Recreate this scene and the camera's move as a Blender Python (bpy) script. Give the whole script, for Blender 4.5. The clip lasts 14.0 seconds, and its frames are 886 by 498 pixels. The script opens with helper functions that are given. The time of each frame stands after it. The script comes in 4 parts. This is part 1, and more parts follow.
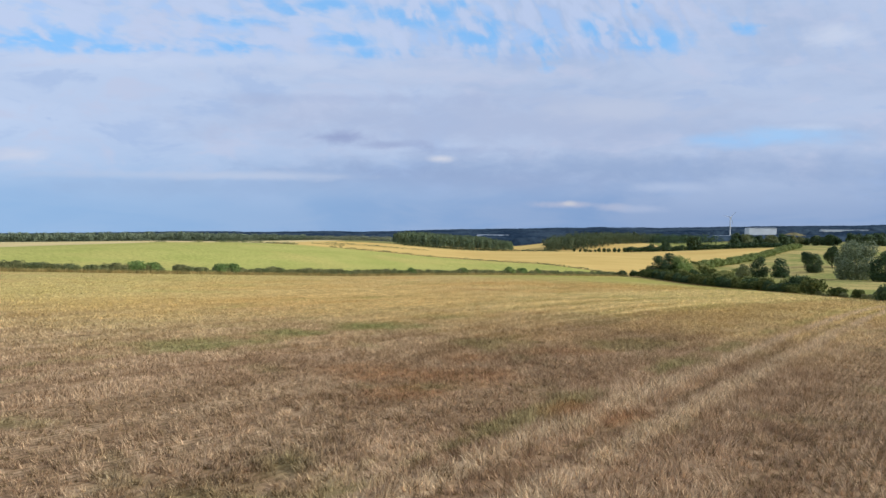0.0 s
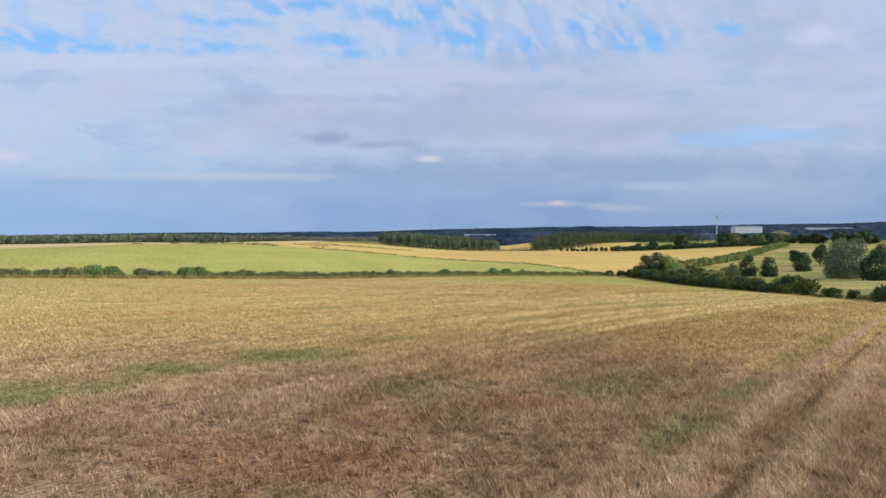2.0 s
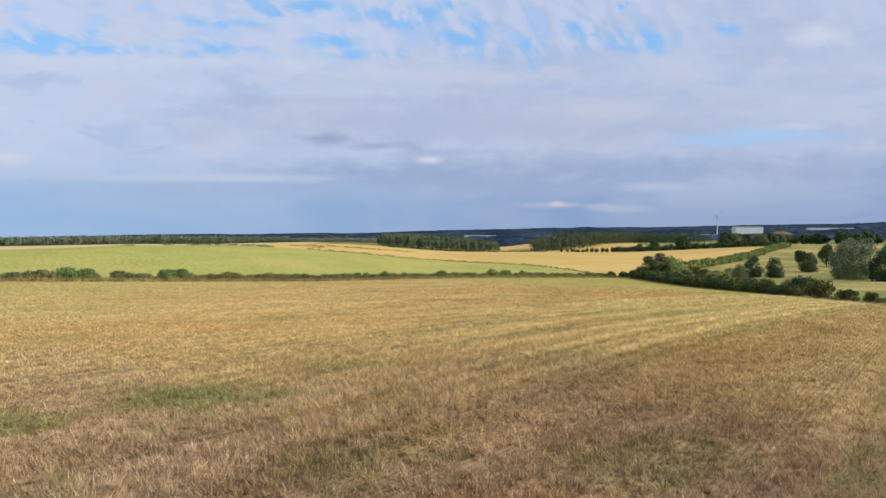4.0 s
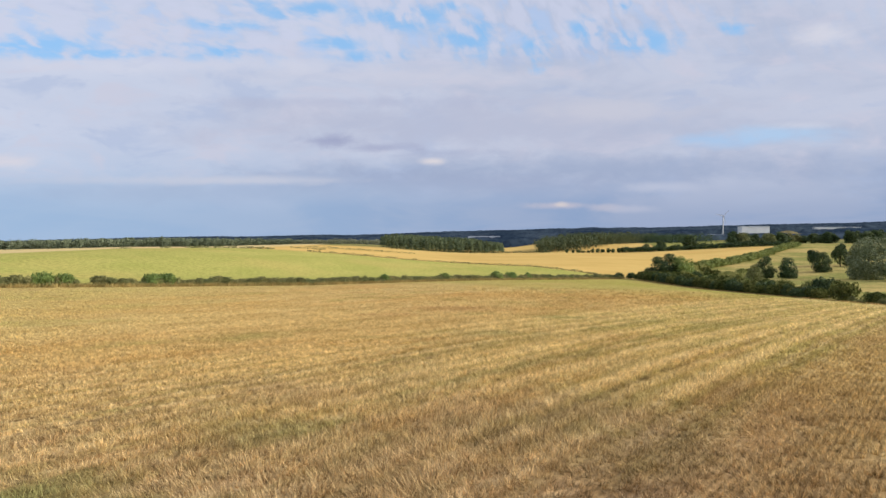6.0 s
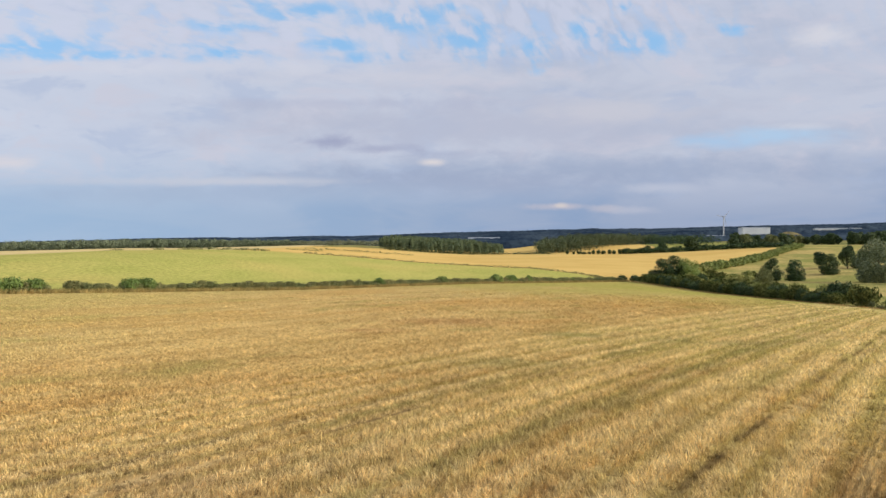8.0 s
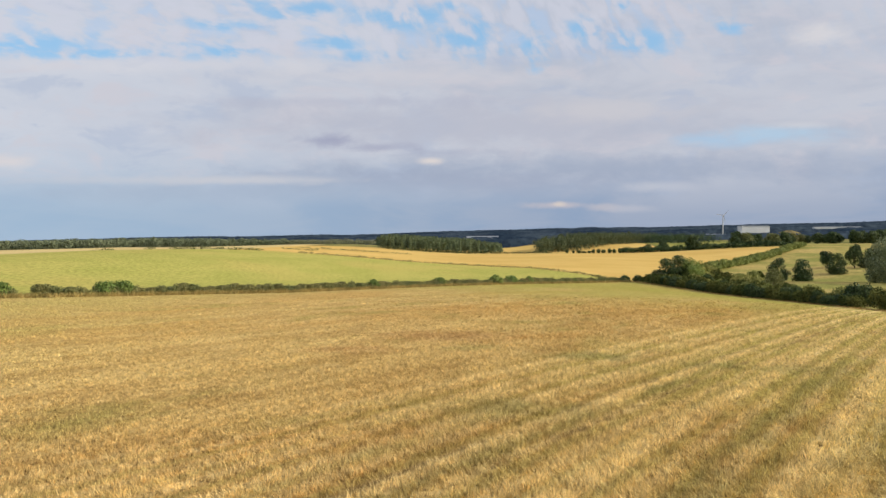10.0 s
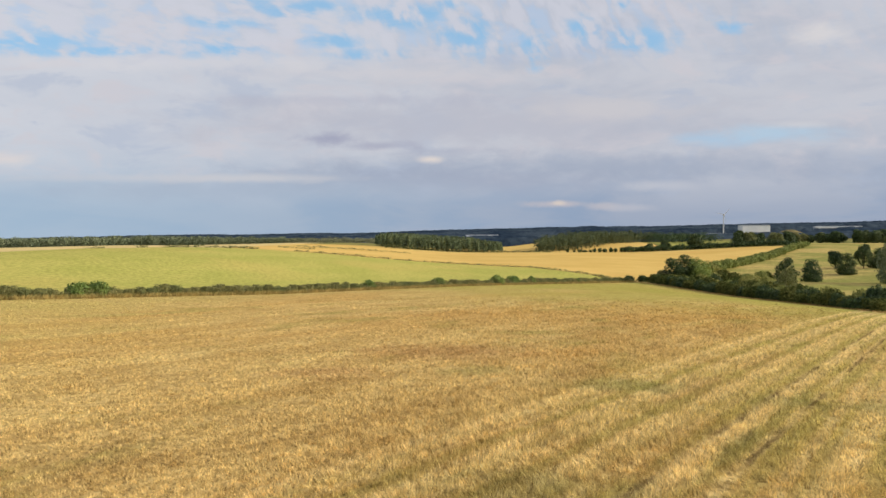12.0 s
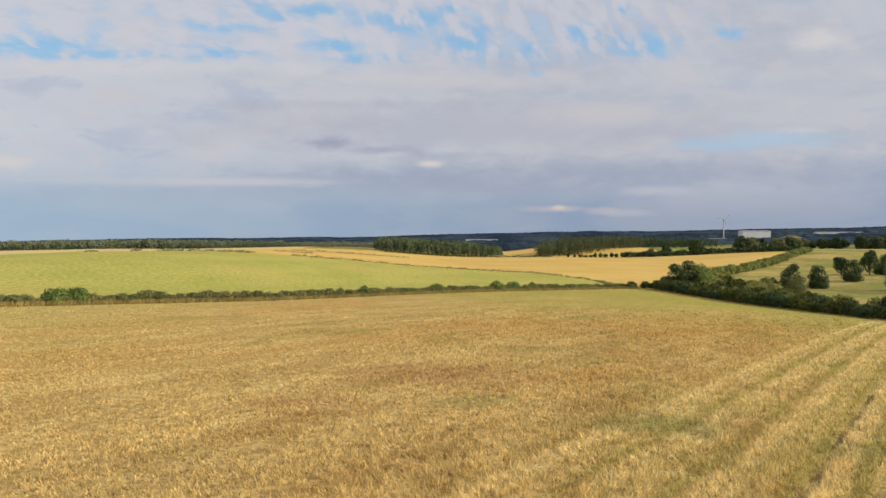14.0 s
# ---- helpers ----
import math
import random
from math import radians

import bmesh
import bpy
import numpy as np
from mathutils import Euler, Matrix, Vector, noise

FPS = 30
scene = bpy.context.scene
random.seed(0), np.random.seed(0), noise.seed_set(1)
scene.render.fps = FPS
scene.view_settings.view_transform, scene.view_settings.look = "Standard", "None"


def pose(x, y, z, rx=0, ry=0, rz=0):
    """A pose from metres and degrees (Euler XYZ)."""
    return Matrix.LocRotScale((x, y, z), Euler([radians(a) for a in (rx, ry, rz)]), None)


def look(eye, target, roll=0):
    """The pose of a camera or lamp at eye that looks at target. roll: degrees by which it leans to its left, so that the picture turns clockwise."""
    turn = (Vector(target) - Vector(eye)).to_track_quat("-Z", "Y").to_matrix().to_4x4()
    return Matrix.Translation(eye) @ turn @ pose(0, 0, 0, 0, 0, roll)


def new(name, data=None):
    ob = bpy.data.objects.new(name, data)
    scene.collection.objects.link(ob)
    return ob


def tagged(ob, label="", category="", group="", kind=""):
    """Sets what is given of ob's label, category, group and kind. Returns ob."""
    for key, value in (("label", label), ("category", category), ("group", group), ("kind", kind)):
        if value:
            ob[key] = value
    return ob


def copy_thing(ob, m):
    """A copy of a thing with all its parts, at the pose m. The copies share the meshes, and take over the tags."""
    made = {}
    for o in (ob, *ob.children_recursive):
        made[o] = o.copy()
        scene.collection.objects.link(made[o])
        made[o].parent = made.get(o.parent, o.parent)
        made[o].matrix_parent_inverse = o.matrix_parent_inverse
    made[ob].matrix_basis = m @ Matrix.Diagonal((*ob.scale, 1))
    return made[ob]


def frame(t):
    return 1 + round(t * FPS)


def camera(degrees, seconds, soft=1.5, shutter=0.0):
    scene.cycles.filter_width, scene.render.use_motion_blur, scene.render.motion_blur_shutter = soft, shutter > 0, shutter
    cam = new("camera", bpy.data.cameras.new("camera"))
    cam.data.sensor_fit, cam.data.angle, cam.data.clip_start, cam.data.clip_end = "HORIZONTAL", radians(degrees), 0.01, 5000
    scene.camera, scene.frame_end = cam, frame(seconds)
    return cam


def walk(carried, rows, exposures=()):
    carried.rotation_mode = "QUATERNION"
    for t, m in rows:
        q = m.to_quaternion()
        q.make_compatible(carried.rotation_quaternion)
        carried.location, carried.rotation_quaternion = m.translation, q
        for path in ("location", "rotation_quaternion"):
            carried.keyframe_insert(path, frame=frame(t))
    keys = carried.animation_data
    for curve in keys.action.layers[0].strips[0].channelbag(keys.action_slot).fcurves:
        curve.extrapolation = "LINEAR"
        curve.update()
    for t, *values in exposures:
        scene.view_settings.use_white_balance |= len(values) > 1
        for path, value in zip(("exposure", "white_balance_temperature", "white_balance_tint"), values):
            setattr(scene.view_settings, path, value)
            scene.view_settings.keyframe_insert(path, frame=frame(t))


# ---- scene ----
cam = camera(67.1, 14.0)
PATH = [
    (0, (0.069, 1.762, 4.95), (0.07, 3.761, 4.895), 0.5),
    (0.5, (0.64, 3.527, 5.061), (0.673, 5.526, 5.005), 0.5),
    (1, (1.222, 5.49, 5.098), (1.256, 7.488, 5.042), 0.4),
    (1.5, (1.801, 7.347, 5.052), (1.836, 9.346, 4.996), 0.3),
    (2, (2.325, 9.206, 5.027), (2.361, 11.204, 4.972), 0.2),
    (2.5, (2.812, 11.058, 4.981), (2.849, 13.057, 4.927), 0.1),
    (3, (3.13, 12.851, 4.901), (3.168, 14.85, 4.848), 0.1),
    (5.5, (4.032, 22.809, 4.632), (4.058, 24.808, 4.583), -0.1),
    (6, (4.278, 24.841, 4.649), (4.301, 26.841, 4.601), -0.2),
    (6.5, (4.468, 26.836, 4.715), (4.491, 28.836, 4.667), -0.1),
    (7, (4.617, 28.722, 4.794), (4.641, 30.721, 4.747), -0.1),
    (7.5, (4.797, 30.643, 4.849), (4.82, 32.642, 4.803), -0.2),
    (8, (4.93, 32.499, 4.852), (4.954, 34.498, 4.807), -0.2),
    (10.5, (5.394, 42.446, 5.009), (5.424, 44.445, 4.959), -0.2),
    (11, (5.446, 44.365, 4.958), (5.476, 46.364, 4.907), -0.1),
    (11.5, (5.478, 46.466, 4.966), (5.509, 48.465, 4.914), -0.1),
    (12, (5.536, 48.481, 4.933), (5.566, 50.48, 4.88), -0.1),
    (12.5, (5.527, 50.484, 4.845), (5.558, 52.483, 4.791), -0.1),
    (13, (5.585, 52.243, 4.891), (5.615, 54.242, 4.838), -0.1),
    (13.5, (5.735, 53.55, 4.927), (5.764, 55.549, 4.881), 0.0),
    (14, (5.934, 53.992, 4.971), (5.965, 55.991, 4.931), 0.1),
]
EXPOSURES = [(0.0, -0.17, 5100, 7), (3.2, -0.17, 5200, 8), (5.3, -0.10, 5580, 11), (8.2, -0.12, 5780, 9), (10.3, -0.12, 6080, 8), (13.0, -0.17, 6180, 8), (14.0, -0.23, 6180, 8)]
walk(cam, [(t, look(eye, target, roll)) for t, eye, target, roll in PATH],
     exposures=EXPOSURES)


# ---- sky and sun ----
SUN_EL, SUN_AZ = radians(20.0), radians(101.0)      # azimuth clockwise from the way the camera looks


def node_kit(tree):
    nodes, links = tree.nodes, tree.links

    def put(kind):
        return nodes.new(kind)

    def join(a, b):
        links.new(a, b)

    def feed(sock, v):
        if isinstance(v, bpy.types.NodeSocket):
            links.new(v, sock)
        else:
            sock.default_value = v

    def math_(op, a, b=0.0, c=0.0, clamp=False):
        n = nodes.new("ShaderNodeMath")
        n.operation, n.use_clamp = op, clamp
        feed(n.inputs[0], a), feed(n.inputs[1], b), feed(n.inputs[2], c)
        return n.outputs[0]

    def ramp(v, lo, hi, a=0.0, b=1.0):
        n = nodes.new("ShaderNodeMapRange")
        n.interpolation_type = "SMOOTHSTEP"
        feed(n.inputs[0], v)
        for i, q in enumerate((lo, hi, a, b)):
            feed(n.inputs[1 + i], q)
        return n.outputs[0]

    def mix(f, a, b, blend="MIX"):
        n = nodes.new("ShaderNodeMix")
        n.data_type, n.blend_type = "RGBA", blend
        feed(n.inputs[0], f)
        feed(n.inputs[6], a if isinstance(a, bpy.types.NodeSocket) else (*a, 1))
        feed(n.inputs[7], b if isinstance(b, bpy.types.NodeSocket) else (*b, 1))
        return n.outputs[2]

    def noise_(vec, scale, detail=3.0, rough=0.55, warp=0.0):
        n = nodes.new("ShaderNodeTexNoise")
        if vec is not None:
            links.new(vec, n.inputs["Vector"])
        n.inputs["Scale"].default_value, n.inputs["Detail"].default_value = scale, detail
        n.inputs["Roughness"].default_value, n.inputs["Distortion"].default_value = rough, warp
        return n.outputs[0]

    def mapped(vec, scale=(1, 1, 1), turn=0.0, shift=(0, 0, 0)):
        n = nodes.new("ShaderNodeMapping")
        links.new(vec, n.inputs[0])
        n.inputs["Location"].default_value = shift
        n.inputs["Rotation"].default_value = (0, 0, turn)
        n.inputs["Scale"].default_value = scale
        return n.outputs[0]

    return put, join, math_, ramp, mix, noise_, mapped


def make_world():
    world = bpy.data.worlds.new("sky")
    world.use_nodes = True
    scene.world = world
    tree = world.node_tree
    tree.nodes.clear()
    put, join, math_, ramp, mix, noise_, mapped = node_kit(tree)
    sky = put("ShaderNodeTexSky")
    sky.sky_type, sky.sun_disc = "NISHITA", False
    sky.sun_elevation, sky.sun_rotation = SUN_EL, SUN_AZ
    sky.air_density, sky.dust_density, sky.ozone_density = 1.0, 0.6, 1.2
    co = put("ShaderNodeTexCoord").outputs["Generated"]
    sep = put("ShaderNodeSeparateXYZ")
    join(co, sep.inputs[0])
    x, y, z = sep.outputs
    side = put("ShaderNodeCombineXYZ")
    join(x, side.inputs[0]), join(y, side.inputs[1]), join(math_("MULTIPLY", z, 3.0), side.inputs[2])
    dome = side.outputs[0]
    # bearing and slope of each direction ahead
    ahead = math_("GREATER_THAN", y, 0.0)
    front = math_("MAXIMUM", y, 0.05)
    bearing, slope = math_("DIVIDE", x, front), math_("DIVIDE", z, front)
    pane = put("ShaderNodeCombineXYZ")
    join(bearing, pane.inputs[0]), join(slope, pane.inputs[1])
    pane = pane.outputs[0]
    soft = noise_(dome, 3.2, 4.0, 0.55, 0.5)
    fine = noise_(mapped(dome, (1, 1, 1.2), 0.0, (4, 2, 1)), 7.0, 4.0, 0.6, 0.6)
    tone = math_("ADD", math_("MULTIPLY", soft, 0.6), math_("MULTIPLY", fine, 0.4))
    ragged = noise_(mapped(dome, (1, 1, 0.75), 0.0, (1, 8, 3)), 17.0, 5.0, 0.6, 0.3)
    frayed = math_("SUBTRACT", ragged, 0.5)

    def patch(a0, wa, e0, we, amount, fray=1.1):
        """A soft frayed oval of the sky round a bearing and a slope."""
        da = math_("DIVIDE", math_("SUBTRACT", bearing, a0), wa)
        de = math_("DIVIDE", math_("SUBTRACT", slope, e0), we)
        far = math_("ADD", math_("SQRT", math_("ADD", math_("MULTIPLY", da, da), math_("MULTIPLY", de, de))), math_("MULTIPLY", frayed, 3.0 * fray))
        return math_("MULTIPLY", ramp(far, 0.05, 1.6, amount, 0.0), ahead)

    def wisp(base, a0, wa, e0, we, colour, amount):
        return mix(patch(a0, wa, e0, we, amount, 0.75), base, colour)

    # the closed soft layer, with hazy blue air at its foot
    cloud = mix(ramp(tone, 0.38, 0.62), (0.54, 0.55, 0.615), (0.64, 0.63, 0.67))
    low = mix(ramp(tone, 0.4, 0.6), (0.315, 0.39, 0.525), (0.40, 0.44, 0.54))
    cloud = mix(ramp(math_("ADD", z, math_("MULTIPLY", soft, 0.06)), 0.05, 0.15), low, cloud)
    cloud = mix(ramp(x, 0.35, -0.75, 0.0, 0.65), cloud, mix(ramp(z, 0.02, 0.15), (0.48, 0.62, 0.74), (0.74, 0.74, 0.78)))
    blotch = noise_(mapped(pane, (7, 17, 1), 0.1, (2, 5, 0)), 1.0, 4.0, 0.6, 0.4)
    cloud = mix(math_("MULTIPLY", ramp(blotch, 0.50, 0.66, 0.0, 0.6), ramp(slope, 0.05, 0.12)), cloud, (0.70, 0.64, 0.66))
    cloud = mix(math_("MULTIPLY", ramp(blotch, 0.48, 0.34, 0.0, 0.5), ramp(slope, 0.02, 0.10)), cloud, (0.48, 0.53, 0.65))
    cloud = wisp(cloud, 0.30, 0.45, 0.095, 0.022, (0.40, 0.44, 0.54), 0.75)
    cloud = wisp(cloud, 0.05, 0.30, 0.075, 0.018, (0.40, 0.43, 0.53), 0.6)
    cloud = wisp(cloud, -0.30, 0.30, 0.062, 0.016, (0.44, 0.50, 0.60), 0.6)
    cloud = wisp(cloud, 0.08, 0.40, 0.165, 0.040, (0.55, 0.54, 0.60), 0.8)
    cloud = wisp(cloud, 0.27, 0.12, 0.185, 0.020, (0.70, 0.65, 0.65), 0.7)
    cloud = wisp(cloud, -0.12, 0.26, 0.195, 0.008, (0.52, 0.52, 0.60), 0.5)
    cloud = wisp(cloud, -0.05, 0.20, 0.235, 0.012, (0.72, 0.67, 0.68), 0.6)
    cloud = wisp(cloud, -0.40, 0.28, 0.250, 0.012, (0.76, 0.72, 0.73), 0.6)
    # the mackerel sky above: pale cells with blue between them, slanting one way then the other
    upper = math_("MULTIPLY", ramp(math_("ADD", slope, math_("MULTIPLY", frayed, 0.05)), 0.235, 0.285), math_("MULTIPLY", ahead, ramp(bearing, 0.50, 0.22, 0.25, 1.0)))
    lean = noise_(mapped(mapped(pane, (1, 1, 1), 0.24), (19, 44, 1)), 1.0, 3.0, 0.5, 0.2)
    stand = noise_(mapped(mapped(pane, (1, 1, 1), 0.95), (22, 40, 1), 0.0, (3, 7, 0)), 1.0, 3.0, 0.5, 0.2)
    swap = put("ShaderNodeMix")
    join(ramp(bearing, -0.22, -0.04), swap.inputs[0]), join(lean, swap.inputs[2]), join(stand, swap.inputs[3])
    cells = swap.outputs[0]
    cloud = mix(math_("MULTIPLY", ramp(cells, 0.38, 0.64, 0.0, 0.7), upper), cloud, (0.70, 0.685, 0.745))
    cloud = mix(math_("MULTIPLY", ramp(cells, 0.52, 0.34, 0.0, 0.55), upper), cloud, (0.50, 0.63, 0.82))
    blue = patch(-0.620, 0.110, 0.279, 0.016, 1.0)
    for a0, wa, e0, we in ((-0.48, 0.15, 0.266, 0.007), (-0.33, 0.065, 0.271, 0.013), (-0.19, 0.075, 0.334, 0.015), (-0.32, 0.06, 0.310, 0.008),
                           (-0.145, 0.035, 0.281, 0.011), (-0.10, 0.055, 0.262, 0.009), (0.055, 0.034, 0.288, 0.028), (0.148, 0.022, 0.278, 0.024),
                           (0.222, 0.026, 0.294, 0.022), (0.315, 0.044, 0.288, 0.019), (0.437, 0.034, 0.305, 0.010), (-0.045, 0.05, 0.322, 0.02),
                           (0.283, 0.010, 0.341, 0.012), (0.02, 0.022, 0.336, 0.012)):
        blue = math_("MAXIMUM", blue, patch(a0, wa, e0, we, 1.0))
    blue = math_("MULTIPLY", blue, ramp(cells, 0.64, 0.42))
    cloud = mix(math_("MULTIPLY", blue, 0.9), cloud, (0.36, 0.62, 0.88))
    mask = math_("SUBTRACT", 1.0, math_("MULTIPLY", blue, 0.25))
    # single shreds, dark and sunlit
    cloud = wisp(cloud, -0.155, 0.040, 0.138, 0.009, (0.40, 0.40, 0.51), 0.85)
    cloud = wisp(cloud, -0.080, 0.050, 0.127, 0.006, (0.43, 0.43, 0.53), 0.7)
    cloud = wisp(cloud, 0.02, 0.06, 0.119, 0.006, (0.46, 0.47, 0.56), 0.6)
    cloud = wisp(cloud, -0.002, 0.016, 0.107, 0.005, (0.84, 0.73, 0.66), 0.9)
    cloud = wisp(cloud, 0.185, 0.045, 0.041, 0.0045, (0.64, 0.56, 0.56), 0.75)
    cloud = wisp(cloud, 0.188, 0.009, 0.042, 0.0035, (0.84, 0.70, 0.58), 0.65)
    cloud = wisp(cloud, 0.255, 0.024, 0.037, 0.005, (0.62, 0.56, 0.57), 0.65)
    cloud = wisp(cloud, 0.300, 0.030, 0.035, 0.005, (0.56, 0.55, 0.60), 0.7)
    cloud = wisp(cloud, 0.330, 0.060, 0.068, 0.008, (0.62, 0.61, 0.65), 0.7)
    cloud = wisp(cloud, -0.42, 0.14, 0.080, 0.006, (0.66, 0.64, 0.66), 0.6)
    cloud = wisp(cloud, -0.26, 0.11, 0.079, 0.006, (0.68, 0.65, 0.66), 0.7)
    cloud = wisp(cloud, -0.635, 0.040, 0.108, 0.010, (0.80, 0.72, 0.69), 0.8)
    cloud = wisp(cloud, 0.585, 0.040, 0.292, 0.020, (0.82, 0.75, 0.72), 0.7)
    cloud = wisp(cloud, 0.42, 0.060, 0.137, 0.010, (0.46, 0.62, 0.78), 0.75)
    cloud = wisp(cloud, 0.52, 0.080, 0.147, 0.013, (0.50, 0.66, 0.80), 0.75)
    cloud = wisp(cloud, 0.545, 0.050, 0.160, 0.006, (0.74, 0.70, 0.70), 0.6)
    back = put("ShaderNodeBackground")
    join(sky.outputs[0], back.inputs[0])
    back.inputs[1].default_value = 0.15
    veil = put("ShaderNodeBackground")
    join(cloud, veil.inputs[0])
    veil.inputs[1].default_value = 1.0
    both = put("ShaderNodeMixShader")
    join(mask, both.inputs[0])
    join(back.outputs[0], both.inputs[1])
    join(veil.outputs[0], both.inputs[2])
    join(both.outputs[0], put("ShaderNodeOutputWorld").inputs[0])


make_world()
sun_data = bpy.data.lights.new("sun", "SUN")
sun_data.energy, sun_data.angle, sun_data.color = 5.0, radians(0.6), (1.0, 0.86, 0.66)
sun_way = Vector((math.cos(SUN_EL) * math.sin(SUN_AZ), math.cos(SUN_EL) * math.cos(SUN_AZ), math.sin(SUN_EL)))
new("sun", sun_data).matrix_world = look(sun_way * 200, (0, 0, 0))


# ---- materials ----
def material(name, paint, rough=0.85, bump=0.0, bump_scale=8.0, through_light=0.0, shine=0.0):
    """paint(kit, position, island) gives a colour socket."""
    mat = bpy.data.materials.new(name)
    mat.use_nodes = True
    tree = mat.node_tree
    tree.nodes.clear()
    kit = node_kit(tree)
    put, join, math_, ramp, mix, noise_, mapped = kit
    geo = put("ShaderNodeNewGeometry")
    where, island = geo.outputs["Position"], geo.outputs["Random Per Island"]
    colour = paint(kit, where, island)
    shader = put("ShaderNodeBsdfPrincipled")
    join(colour, shader.inputs["Base Color"])
    shader.inputs["Roughness"].default_value = rough
    shader.inputs["Specular IOR Level"].default_value = shine
    if bump:
        b = put("ShaderNodeBump")
        b.inputs["Strength"].default_value, b.inputs["Distance"].default_value = 1.0, bump
        join(noise_(where, bump_scale, 5.0, 0.65), b.inputs["Height"])
        join(b.outputs[0], shader.inputs["Normal"])
    end = shader.outputs[0]
    if through_light:
        t = put("ShaderNodeBsdfTranslucent")
        join(colour, t.inputs[0])
        m = put("ShaderNodeMixShader")
        m.inputs[0].default_value = through_light
        join(end, m.inputs[1]), join(t.outputs[0], m.inputs[2])
        end = m.outputs[0]
    join(end, put("ShaderNodeOutputMaterial").inputs[0])
    return mat


ROW_TURN = radians(38.0)        # drill rows run this far clockwise from straight ahead


DRILL = 0.18                                     # metres from row to row
# marks along the rows, counted across them
RUTS = (-6.75, -20.5, -29.9, -31.55)             # dark wheel marks
TRACKS = (-6.1, -7.65)                           # pale pressed straw beside the first wheel mark
SWATHS = (-18.9, -21.4, -23.4, -27.7, -31.1, -33.4, -35.8, -38.4)      # pale combed straw
COMB = 1.25                                      # metres from one combed ridge of straw to the next
DRILLED = ((-18.3, -9.4), (-4.5, 3.0))           # where the drill rows stand clear
GREEN_ROWS = ((-8.75, 0.5, 0.5), (-25.2, 0.8, 0.4), (-30.5, 0.4, 0.4), (-22.3, 0.4, 0.25))      # regrowth: place, half width, strength
# single patches: x, y, half width, strength
GREEN_SPOTS = ((14.6, 80.2, 2.4, 0.5), (8.0, 84.6, 1.8, 0.4), (7.6, 64.6, 2.2, 0.4), (-3.4, 36.0, 2.0, 0.75), (-7.0, 32.8, 1.6, 0.7), (-9.8, 28.6, 2.2, 0.6),
               (0.7, 41.4, 1.3, 0.45), (8.6, 25.0, 1.3, 0.3), (25.0, 75.0, 2.2, 0.4), (20.5, 76.2, 1.5, 0.35))
RUST_SPOTS = ((0.2, 22.0, 1.8, 0.55), (-2.2, 22.8, 1.5, 0.45), (1.1, 25.6, 1.2, 0.45), (3.6, 17.2, 1.0, 0.6), (5.2, 27.2, 1.3, 0.5), (-1.0, 19.4, 1.0, 0.5), (6.0, 93.0, 5.0, 0.4), (0.0, 84.0, 2.4, 0.4))


